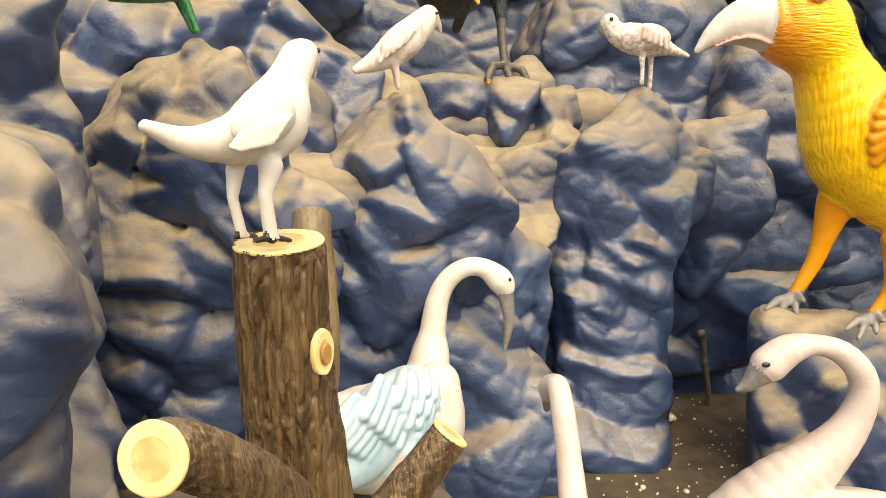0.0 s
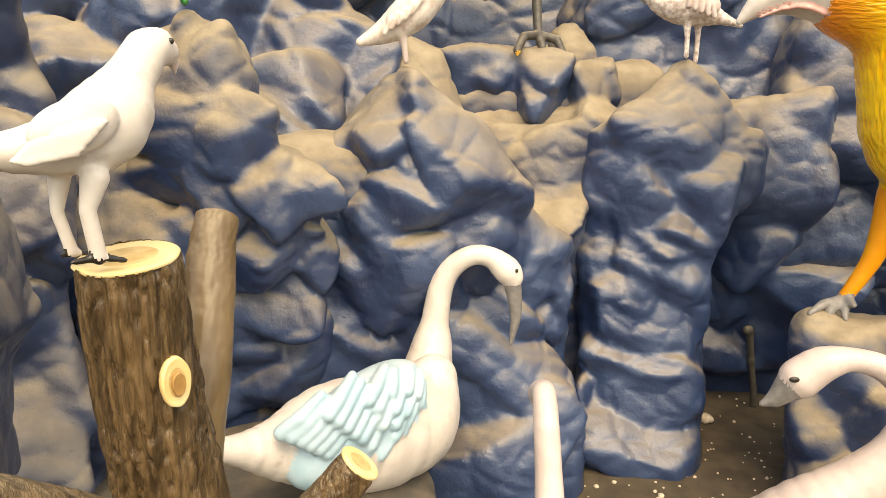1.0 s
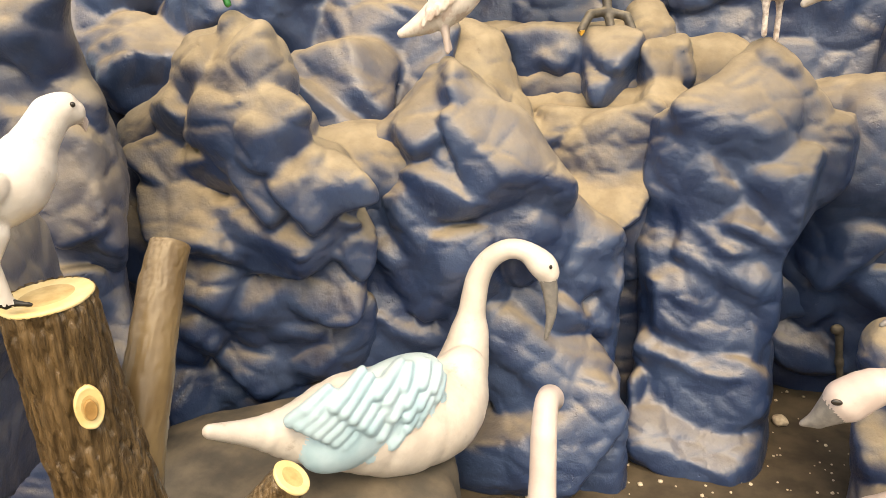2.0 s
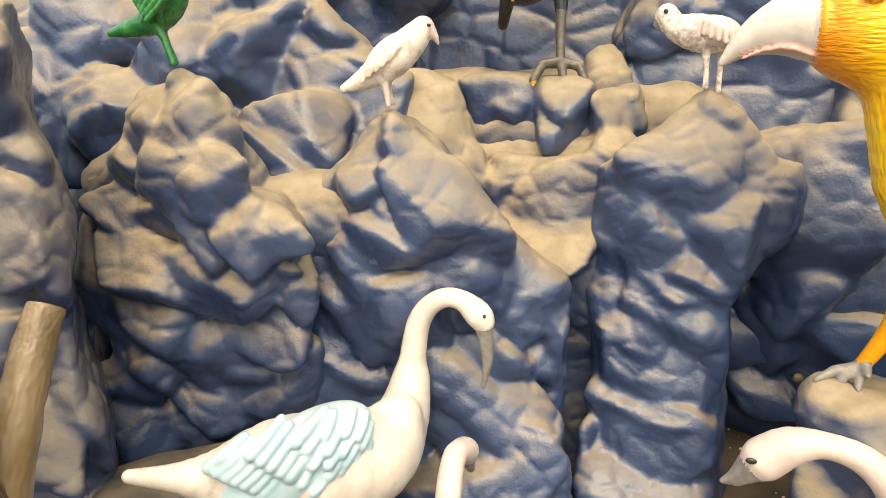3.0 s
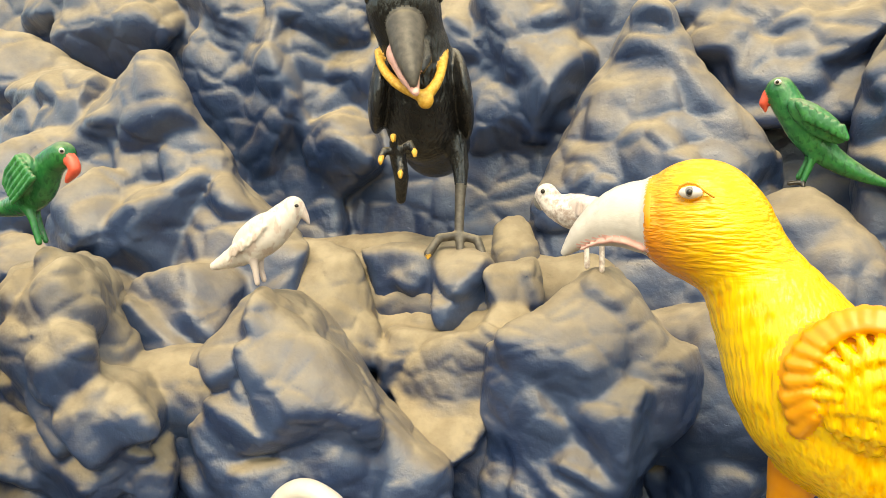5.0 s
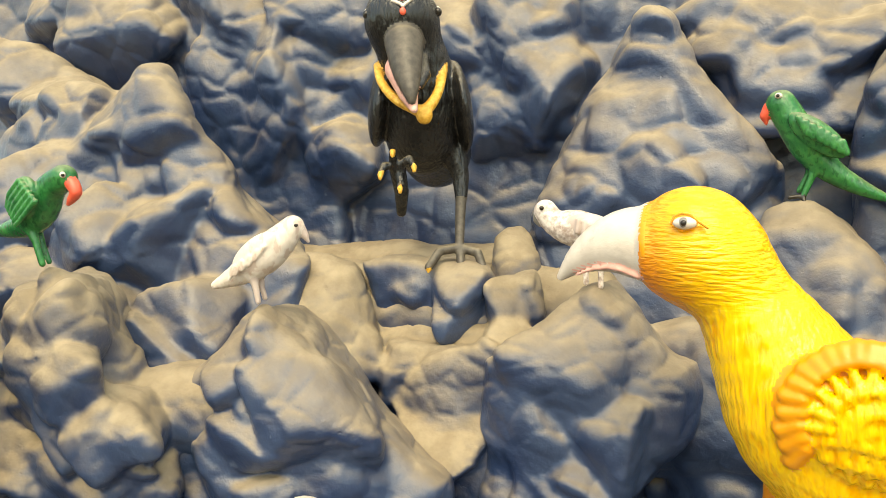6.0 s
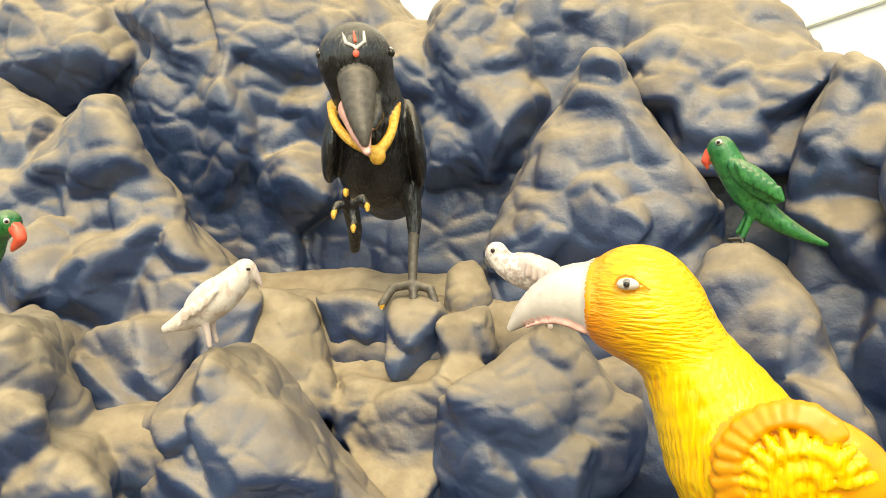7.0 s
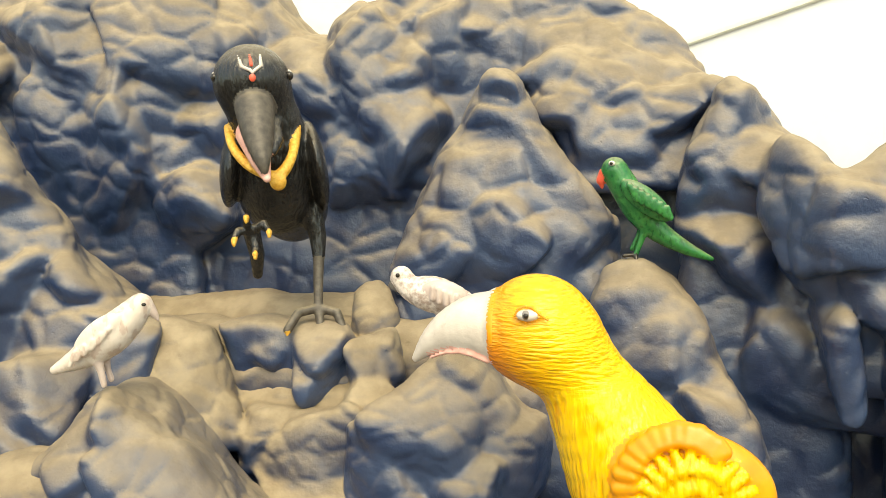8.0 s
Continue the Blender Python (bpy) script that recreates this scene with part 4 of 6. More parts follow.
def smooth_path(points, n):
    pts = [Vector(p) for p in points]
    res = []
    for i in range(len(pts) - 1):
        a, b, c, d = pts[max(i - 1, 0)], pts[i], pts[i + 1], pts[min(i + 2, len(pts) - 1)]
        for k in range(n):
            t = k / n
            res.append(0.5 * ((2 * b) + (c - a) * t + (2 * a - 5 * b + 4 * c - d) * t * t + (3 * b - a - 3 * c + d) * t ** 3))
    return res + [pts[-1]]


def bark_limb(path, radii, depth, seed, rings=22, around=72):
    """A barked limb with grooves along it; the first end is left open for a cut face."""
    line = smooth_path(path, rings)
    bm = bmesh.new()
    rows = []
    side = Vector((1, 0.2, 0)).normalized()
    for i, p in enumerate(line):
        d = (line[min(i + 1, len(line) - 1)] - line[max(i - 1, 0)]).normalized()
        u = (side - d * side.dot(d)).normalized()
        w = d.cross(u)
        s = i / (len(line) - 1) * (len(radii) - 1)
        j = min(int(s), len(radii) - 2)
        r = radii[j] + (radii[j + 1] - radii[j]) * (s - j)
        row = []
        for k in range(around):
            a = 2 * math.pi * k / around
            q = Vector((math.cos(a) * 5.2, math.sin(a) * 5.2, i * 0.10 + seed * 9))
            g = noise.noise(q)
            g2 = noise.noise(Vector((math.cos(a) * 11, math.sin(a) * 11, i * 0.22 + seed * 5)))
            dent = -depth * max(0.0, 1 - abs(g) * 6) - 0.5 * depth * max(0.0, 1 - abs(g2) * 5)
            big = 0.05 * r * noise.noise(Vector((math.cos(a) * 1.3, math.sin(a) * 1.3, i * 0.12 + seed)))
            rr = r + dent + big
            row.append(bm.verts.new(p + u * (math.cos(a) * rr) + w * (math.sin(a) * rr)))
        rows.append(row)
    for a, b in zip(rows, rows[1:]):
        for k in range(around):
            bm.faces.new((a[k], a[(k + 1) % around], b[(k + 1) % around], b[k]))
    bmesh.ops.recalc_face_normals(bm, faces=bm.faces[:])
    return bm


def cut_disc(centre, normal, r, thick, stretch=1.0, seed=0):
    """A sawn face: a slightly uneven disc with a raised rim and shallow rings."""
    bm = bmesh.new()
    z = Vector(normal).normalized()
    x = z.orthogonal().normalized() if abs(z.z) > 0.5 else Vector((0, 0, 1)).cross(z).normalized()
    y = z.cross(x)
    rows = []
    prof = [(1.0, -thick), (1.03, -0.2 * thick), (0.99, thick * 0.5), (0.9, thick * 0.55), (0.8, thick * 0.35), (0.6, thick * 0.45), (0.42, thick * 0.3), (0.25, thick * 0.4), (0.06, thick * 0.3)]
    n = 48
    for f, h in prof:
        row = []
        for k in range(n):
            a = 2 * math.pi * k / n
            rr = r * f * (1 + 0.04 * noise.noise(Vector((math.cos(a) * 2, math.sin(a) * 2, seed))))
            row.append(bm.verts.new(Vector(centre) + x * (math.cos(a) * rr) + y * (math.sin(a) * rr * stretch) + z * h))
        rows.append(row)
    for a, b in zip(rows, rows[1:]):
        for k in range(n):
            bm.faces.new((a[k], a[(k + 1) % n], b[(k + 1) % n], b[k]))
    bm.faces.new(rows[-1])
    bm.faces.ensure_lookup_table()
    for i, f in enumerate(bm.faces):
        f.material_index = 1 if i >= 5 * n else 0
    bmesh.ops.recalc_face_normals(bm, faces=bm.faces[:])
    return bm


def tree_stump():
    root = new("tree_stump")
    tagged(root, "brown painted cement tree stump with sawn yellow ends", "tree stump")
    trunk = link_part("trunk", bark_limb([(-0.225, 0.962, 1.275), (-0.228, 0.985, 1.08), (-0.218, 1.005, 0.90), (-0.21, 1.04, 0.5), (-0.20, 1.08, -0.02)],
                                         [0.063, 0.069, 0.074, 0.087, 0.13], 0.0065, 1, rings=30, around=150), BARK, root)
    link_part("cut_face", cut_disc((-0.225, 0.962, 1.274), (-0.03, -0.09, 1), 0.0605, 0.004, seed=1), CUT, trunk, "yellow painted sawn top")
    knot = link_part("knot", cut_disc((-0.167, 0.945, 1.120), (0.83, -0.55, 0.0), 0.019, 0.007, 1.75, seed=2), CUT, trunk, "oval cut knot with a brown heart")
    link_part("knot_heart", cut_disc((-0.1610, 0.941, 1.119), (0.83, -0.55, 0.0), 0.0085, 0.0035, 1.8, seed=3), HEART, knot)
    link_part("branch", bark_limb([(-0.228, 1.224, 1.272), (-0.224, 1.190, 1.225), (-0.215, 1.150, 1.165), (-0.208, 1.100, 1.07), (-0.216, 1.05, 0.92), (-0.225, 1.04, 0.80)], [0.033, 0.037, 0.039, 0.044, 0.05], 0.0015, 4),
              BRANCH, root, "smoother dusty brown branch")
    link_part("branch_tip", cut_disc((-0.228, 1.2235, 1.2695), (0.19, 0.40, 0.9), 0.0315, 0.003, seed=7), BRANCH, root)
    log = link_part("limb", bark_limb([(-0.293, 0.672, 1.102), (-0.284, 0.712, 1.088), (-0.245, 0.80, 1.01), (-0.215, 0.93, 0.88), (-0.205, 1.02, 0.72)], [0.036, 0.037, 0.040, 0.045, 0.05], 0.003, 6), BARK, root)
    link_part("cut_face", cut_disc((-0.2942, 0.6665, 1.1040), (-0.20, -0.97, 0.28), 0.0385, 0.005, seed=4), CUT, log, "yellow ringed sawn end")
    stub = link_part("limb", bark_limb([(0.012, 1.155, 0.898), (-0.025, 1.142, 0.85), (-0.075, 1.128, 0.785), (-0.14, 1.10, 0.69), (-0.19, 1.07, 0.58)], [0.034, 0.037, 0.042, 0.05, 0.06], 0.003, 8), BARK, root)
    link_part("cut_face", cut_disc((0.013, 1.1553, 0.899), (0.60, 0.16, 0.78), 0.0345, 0.004, seed=5), CUT, stub, "yellow sawn end")


CORE = plain_paint("tan ringed wood paint", (0.50, 0.32, 0.12), (0.66, 0.46, 0.20), 0.6, grain=45)
HEART = plain_paint("brown heartwood paint", (0.30, 0.15, 0.04), (0.42, 0.24, 0.08), 0.6)
BRANCH = plain_paint("dusty brown branch paint", (0.12, 0.075, 0.034), (0.20, 0.135, 0.066), 0.4, dust=0.3, grain=10, bump=0.25)
tree_stump()

# ---- birds ----
yellow_bird = Form(0.03)
yellow_bird.lump(1.217, 2.680, 1.728, 0.1611, 0.1500, 0.1581, 0, 0, yaw=0, power=2)
yellow_bird.chain([(1.096, 2.680, 1.734, 0.1027), (1.036, 2.680, 1.737, 0.0882), (0.966, 2.680, 1.718, 0.0639), (0.903, 2.680, 1.681, 0.0373), (0.854, 2.680, 1.633, 0.0131)], 1, melt=0.008)
yellow_bird.chain([(1.278, 2.680, 1.677, 0.1385), (1.342, 2.680, 1.588, 0.1253), (1.426, 2.680, 1.442, 0.1652), (1.516, 2.680, 1.286, 0.2042), (1.659, 2.680, 1.154, 0.1822), (1.829, 2.680, 1.020, 0.1311), (2.033, 2.680, 0.889, 0.0663)], 0)
yellow_bird.chain([(1.462, 2.710, 1.076, 0.0694), (1.435, 2.710, 0.948, 0.0438), (1.410, 2.710, 0.847, 0.0331), (1.351, 2.710, 0.726, 0.0244)], 2, melt=0.03)
yellow_bird.chain([(1.648, 2.560, 0.955, 0.0745), (1.638, 2.560, 0.827, 0.0355), (1.625, 2.560, 0.762, 0.0273), (1.582, 2.560, 0.692, 0.0211)], 2, melt=0.03)
yellow_bird.chain([(1.347, 2.710, 0.717, 0.0200), (1.271, 2.680, 0.706, 0.0176), (1.218, 2.650, 0.679, 0.0109)], 3, melt=0.006)
yellow_bird.chain([(1.347, 2.710, 0.717, 0.0200), (1.301, 2.680, 0.693, 0.0176), (1.269, 2.650, 0.643, 0.0109)], 3, melt=0.006)
yellow_bird.chain([(1.347, 2.710, 0.717, 0.0200), (1.342, 2.680, 0.701, 0.0176), (1.337, 2.650, 0.666, 0.0109)], 3, melt=0.006)
yellow_bird.chain([(1.347, 2.710, 0.717, 0.0200), (1.357, 2.680, 0.719, 0.0176), (1.358, 2.650, 0.715, 0.0109)], 3, melt=0.006)
yellow_bird.chain([(1.580, 2.560, 0.679, 0.0190), (1.503, 2.530, 0.670, 0.0167), (1.449, 2.500, 0.646, 0.0104)], 3, melt=0.006)
yellow_bird.chain([(1.580, 2.560, 0.679, 0.0190), (1.532, 2.530, 0.658, 0.0167), (1.498, 2.500, 0.611, 0.0104)], 3, melt=0.006)
yellow_bird.chain([(1.580, 2.560, 0.679, 0.0190), (1.571, 2.530, 0.665, 0.0167), (1.562, 2.500, 0.633, 0.0104)], 3, melt=0.006)
yellow_bird.chain([(1.580, 2.560, 0.679, 0.0190), (1.584, 2.530, 0.682, 0.0167), (1.582, 2.500, 0.680, 0.0103)], 3, melt=0.006)
yellow_bird.lump(1.617, 2.510, 1.367, 0.2029, 0.0700, 0.1515, -8, 2, yaw=0, power=2)
yellow_bird.chain([(1.459, 2.494, 1.250, 0.0237), (1.487, 2.462, 1.291, 0.0163)], 2, melt=0.002)
yellow_bird.chain([(1.447, 2.483, 1.289, 0.0236), (1.479, 2.458, 1.319, 0.0163)], 2, melt=0.002)
yellow_bird.chain([(1.436, 2.481, 1.325, 0.0236), (1.470, 2.458, 1.346, 0.0163)], 2, melt=0.002)
yellow_bird.chain([(1.441, 2.477, 1.367, 0.0234), (1.474, 2.456, 1.377, 0.0162)], 2, melt=0.002)
yellow_bird.chain([(1.445, 2.479, 1.406, 0.0234), (1.477, 2.457, 1.407, 0.0162)], 2, melt=0.002)
yellow_bird.chain([(1.462, 2.479, 1.438, 0.0233), (1.490, 2.456, 1.433, 0.0161)], 2, melt=0.002)
yellow_bird.chain([(1.479, 2.484, 1.469, 0.0232), (1.503, 2.458, 1.457, 0.0161)], 2, melt=0.002)
yellow_bird.chain([(1.503, 2.484, 1.490, 0.0230), (1.521, 2.458, 1.473, 0.0160)], 2, melt=0.002)
yellow_bird.chain([(1.528, 2.488, 1.509, 0.0230), (1.540, 2.459, 1.489, 0.0159)], 2, melt=0.002)
yellow_bird.chain([(1.556, 2.486, 1.520, 0.0228), (1.561, 2.458, 1.497, 0.0158)], 2, melt=0.002)
yellow_bird.chain([(1.583, 2.487, 1.529, 0.0226), (1.582, 2.458, 1.504, 0.0158)], 2, melt=0.002)
yellow_bird.chain([(1.609, 2.480, 1.529, 0.0224), (1.602, 2.455, 1.503, 0.0157)], 2, melt=0.002)
yellow_bird.chain([(1.635, 2.478, 1.527, 0.0223), (1.622, 2.454, 1.502, 0.0156)], 2, melt=0.002)
yellow_bird.chain([(1.655, 2.470, 1.515, 0.0221), (1.638, 2.450, 1.492, 0.0155)], 2, melt=0.002)
yellow_bird.chain([(1.676, 2.466, 1.503, 0.0220), (1.655, 2.448, 1.483, 0.0154)], 2, melt=0.002)
yellow_bird.chain([(1.688, 2.461, 1.486, 0.0219), (1.664, 2.446, 1.469, 0.0154)], 2, melt=0.002)
yellow_bird.chain([(1.479, 2.470, 1.297, 0.0123), (1.504, 2.458, 1.310, 0.0155), (1.528, 2.448, 1.322, 0.0187)], 0, melt=0.002)
yellow_bird.chain([(1.478, 2.463, 1.343, 0.0122), (1.503, 2.453, 1.347, 0.0155), (1.527, 2.444, 1.350, 0.0186)], 0, melt=0.002)
yellow_bird.chain([(1.488, 2.459, 1.387, 0.0122), (1.511, 2.450, 1.383, 0.0154), (1.534, 2.442, 1.378, 0.0186)], 0, melt=0.002)
yellow_bird.chain([(1.509, 2.458, 1.426, 0.0121), (1.528, 2.448, 1.415, 0.0153), (1.547, 2.440, 1.403, 0.0185)], 0, melt=0.002)
yellow_bird.chain([(1.538, 2.457, 1.457, 0.0120), (1.552, 2.447, 1.441, 0.0152), (1.565, 2.440, 1.424, 0.0184)], 0, melt=0.002)
yellow_bird.chain([(1.574, 2.457, 1.479, 0.0119), (1.581, 2.447, 1.458, 0.0151), (1.588, 2.439, 1.438, 0.0182)], 0, melt=0.002)
yellow_bird.chain([(1.612, 2.458, 1.489, 0.0118), (1.612, 2.448, 1.467, 0.0149), (1.612, 2.439, 1.445, 0.0181)], 0, melt=0.002)
yellow_bird.chain([(1.650, 2.459, 1.488, 0.0117), (1.643, 2.448, 1.467, 0.0148), (1.637, 2.440, 1.445, 0.0180)], 0, melt=0.002)
yellow_bird.chain([(1.685, 2.459, 1.476, 0.0116), (1.672, 2.449, 1.457, 0.0148), (1.660, 2.441, 1.437, 0.0180)], 0, melt=0.002)
yellow_bird.chain([(1.715, 2.460, 1.454, 0.0115), (1.697, 2.450, 1.439, 0.0147), (1.679, 2.442, 1.423, 0.0179)], 0, melt=0.002)
yellow_bird.chain([(1.737, 2.463, 1.423, 0.0115), (1.715, 2.452, 1.413, 0.0147), (1.693, 2.444, 1.402, 0.0179)], 0, melt=0.002)
yellow_bird.chain([(1.751, 2.467, 1.385, 0.0115), (1.726, 2.456, 1.382, 0.0147), (1.702, 2.446, 1.378, 0.0179)], 0, melt=0.002)
yellow_bird.chain([(1.528, 2.454, 1.324, 0.0121), (1.552, 2.446, 1.333, 0.0153), (1.576, 2.440, 1.342, 0.0184)], 0, melt=0.002)
yellow_bird.chain([(1.530, 2.450, 1.362, 0.0120), (1.554, 2.444, 1.360, 0.0152), (1.577, 2.438, 1.359, 0.0184)], 0, melt=0.002)
yellow_bird.chain([(1.544, 2.448, 1.396, 0.0119), (1.564, 2.442, 1.385, 0.0151), (1.584, 2.437, 1.374, 0.0183)], 0, melt=0.002)
yellow_bird.chain([(1.569, 2.446, 1.423, 0.0118), (1.581, 2.441, 1.405, 0.0150), (1.594, 2.436, 1.387, 0.0182)], 0, melt=0.002)
yellow_bird.chain([(1.599, 2.446, 1.439, 0.0117), (1.603, 2.440, 1.417, 0.0150), (1.608, 2.436, 1.394, 0.0182)], 0, melt=0.002)
yellow_bird.chain([(1.632, 2.447, 1.443, 0.0117), (1.627, 2.441, 1.420, 0.0149), (1.623, 2.436, 1.396, 0.0181)], 0, melt=0.002)
yellow_bird.chain([(1.662, 2.448, 1.434, 0.0116), (1.649, 2.441, 1.413, 0.0148), (1.636, 2.437, 1.392, 0.0181)], 0, melt=0.002)
yellow_bird.chain([(1.686, 2.450, 1.413, 0.0116), (1.667, 2.443, 1.398, 0.0148), (1.648, 2.438, 1.382, 0.0181)], 0, melt=0.002)
yellow_bird.chain([(1.701, 2.453, 1.383, 0.0116), (1.678, 2.445, 1.376, 0.0148), (1.655, 2.439, 1.369, 0.0181)], 0, melt=0.002)
yellow_bird.chain([(1.571, 2.447, 1.342, 0.0119), (1.591, 2.442, 1.347, 0.0144), (1.611, 2.438, 1.352, 0.0169)], 0, melt=0.002)
yellow_bird.chain([(1.577, 2.445, 1.370, 0.0118), (1.595, 2.441, 1.363, 0.0144), (1.612, 2.438, 1.355, 0.0169)], 0, melt=0.002)
yellow_bird.chain([(1.596, 2.443, 1.391, 0.0118), (1.605, 2.440, 1.375, 0.0143), (1.614, 2.438, 1.358, 0.0169)], 0, melt=0.002)
yellow_bird.chain([(1.620, 2.443, 1.399, 0.0117), (1.618, 2.440, 1.379, 0.0143), (1.617, 2.438, 1.358, 0.0169)], 0, melt=0.002)
yellow_bird.chain([(1.644, 2.444, 1.392, 0.0116), (1.632, 2.441, 1.375, 0.0143), (1.620, 2.438, 1.358, 0.0169)], 0, melt=0.002)
yellow_bird.chain([(1.659, 2.446, 1.372, 0.0116), (1.640, 2.442, 1.364, 0.0143), (1.621, 2.438, 1.355, 0.0169)], 0, melt=0.002)
_big_wing = Euler((0, radians(8), 0)).to_matrix()


def on_big_wing(a, c, r):
    """A point of the yellow bird's wing, by shares of its half length and half height."""
    p = Vector((1.617, 2.506, 1.367)) + _big_wing @ Vector((a * 0.2029, -0.07 * math.sqrt(max(1 - a * a - c * c, 0.03)), c * 0.1515))
    return (*p, r)


for top, left, count in ((-0.02, -0.28, 7), (-0.36, -0.42, 8), (-0.62, -0.30, 6)):
    for k in range(count):
        a = left + 0.165 * k
        c = top - 0.04 * k * (a > 0.3)
        yellow_bird.chain([on_big_wing(a - 0.07, c, 0.010), on_big_wing(a, c - 0.16, 0.0145), on_big_wing(a + 0.03, c - 0.31, 0.018)], 0, melt=0.002)
yellow_bird.lump(1.104, 2.680, 1.734, 0.0249, 0.1150, 0.1026, 4, 2, melt=0.03, yaw=0, power=2)
yellow_bird.bead(1.2099, 2.5300, 1.8011, 0.0282, 0.0160, 0.0155, 0, 4)
yellow_bird.bead(1.2076, 2.5220, 1.8025, 0.0126, 0.0100, 0.0126, 0, 3)
yellow_bird.bead(1.2079, 2.5150, 1.8024, 0.0070, 0.0060, 0.0070, 0, 5)
yellow_bird.bead(1.1766, 2.5300, 1.8002, 0.0037, 0.0060, 0.0037, 0, 2)
yellow_bird.bead(1.1785, 2.5300, 1.8044, 0.0037, 0.0060, 0.0037, 0, 2)
yellow_bird.bead(1.1805, 2.5300, 1.8086, 0.0037, 0.0060, 0.0037, 0, 2)
yellow_bird.bead(1.1824, 2.5300, 1.8128, 0.0037, 0.0060, 0.0037, 0, 2)
yellow_bird.bead(1.1843, 2.5300, 1.8169, 0.0037, 0.0060, 0.0037, 0, 2)
yellow_bird.bead(1.1880, 2.5300, 1.8186, 0.0037, 0.0060, 0.0037, 0, 2)
yellow_bird.bead(1.1917, 2.5300, 1.8202, 0.0037, 0.0060, 0.0037, 0, 2)
yellow_bird.bead(1.1954, 2.5300, 1.8218, 0.0037, 0.0060, 0.0037, 0, 2)
yellow_bird.bead(1.1991, 2.5300, 1.8234, 0.0037, 0.0060, 0.0037, 0, 2)
yellow_bird.bead(1.2028, 2.5300, 1.8250, 0.0037, 0.0060, 0.0037, 0, 2)
yellow_bird.bead(1.2074, 2.5300, 1.8242, 0.0037, 0.0060, 0.0037, 0, 2)
yellow_bird.bead(1.2121, 2.5300, 1.8234, 0.0037, 0.0060, 0.0037, 0, 2)
yellow_bird.bead(1.2167, 2.5300, 1.8227, 0.0037, 0.0060, 0.0037, 0, 2)
yellow_bird.bead(1.2213, 2.5300, 1.8219, 0.0036, 0.0060, 0.0036, 0, 2)
yellow_bird.bead(1.2245, 2.5300, 1.8190, 0.0036, 0.0060, 0.0036, 0, 2)
yellow_bird.bead(1.2277, 2.5300, 1.8162, 0.0036, 0.0060, 0.0036, 0, 2)
yellow_bird.bead(1.2309, 2.5300, 1.8133, 0.0036, 0.0060, 0.0036, 0, 2)
yellow_bird.bead(1.2341, 2.5300, 1.8105, 0.0036, 0.0060, 0.0036, 0, 2)
yellow_bird.bead(1.2373, 2.5300, 1.8077, 0.0036, 0.0060, 0.0036, 0, 2)
yellow_bird.bead(1.2410, 2.5300, 1.8052, 0.0036, 0.0060, 0.0036, 0, 2)
yellow_bird.bead(1.2446, 2.5300, 1.8027, 0.0036, 0.0060, 0.0036, 0, 2)
yellow_bird.bead(1.2483, 2.5300, 1.8002, 0.0036, 0.0060, 0.0036, 0, 2)
yellow_bird.bead(1.2519, 2.5300, 1.7977, 0.0036, 0.0060, 0.0036, 0, 2)
yellow_bird.bead(1.2555, 2.5300, 1.7952, 0.0036, 0.0060, 0.0036, 0, 2)
yellow_bird.bead(1.2591, 2.5300, 1.7928, 0.0036, 0.0060, 0.0036, 0, 2)
yellow_bird.bead(1.2627, 2.5300, 1.7903, 0.0036, 0.0060, 0.0036, 0, 2)
yellow_bird.bead(1.1821, 2.5300, 1.7944, 0.0031, 0.0060, 0.0031, 0, 2)
yellow_bird.bead(1.1864, 2.5300, 1.7921, 0.0031, 0.0060, 0.0031, 0, 2)
yellow_bird.bead(1.1907, 2.5300, 1.7898, 0.0031, 0.0060, 0.0031, 0, 2)
yellow_bird.bead(1.1950, 2.5300, 1.7875, 0.0031, 0.0060, 0.0031, 0, 2)
yellow_bird.bead(1.1993, 2.5300, 1.7852, 0.0031, 0.0060, 0.0031, 0, 2)
yellow_bird.bead(1.2036, 2.5300, 1.7829, 0.0031, 0.0060, 0.0031, 0, 2)
yellow_bird.bead(1.2076, 2.5300, 1.7838, 0.0031, 0.0060, 0.0031, 0, 2)
yellow_bird.bead(1.2115, 2.5300, 1.7847, 0.0031, 0.0060, 0.0031, 0, 2)
yellow_bird.bead(1.2155, 2.5300, 1.7856, 0.0031, 0.0060, 0.0031, 0, 2)
yellow_bird.bead(1.2194, 2.5300, 1.7865, 0.0031, 0.0060, 0.0031, 0, 2)
yellow_bird.bead(1.2233, 2.5300, 1.7874, 0.0031, 0.0060, 0.0031, 0, 2)
yellow_bird.bead(1.2273, 2.5300, 1.7883, 0.0031, 0.0060, 0.0031, 0, 2)
yellow_bird.bead(1.2298, 2.5300, 1.7916, 0.0031, 0.0060, 0.0031, 0, 2)
yellow_bird.bead(1.2324, 2.5300, 1.7949, 0.0031, 0.0060, 0.0031, 0, 2)
yellow_bird.bead(1.2349, 2.5300, 1.7982, 0.0031, 0.0060, 0.0031, 0, 2)
yellow_bird.bead(1.2375, 2.5300, 1.8015, 0.0031, 0.0060, 0.0031, 0, 2)
yellow_bird.chain([(1.085, 2.604, 1.652, 0.008), (1.030, 2.606, 1.672, 0.008), (0.966, 2.625, 1.668, 0.007), (0.908, 2.648, 1.645, 0.006)], 6, melt=0.002)
crow = Form(0.03)
crow.lump(0.116, 3.127, 2.518, 0.1416, 0.1500, 0.1416, 0, 0, yaw=28, power=2)
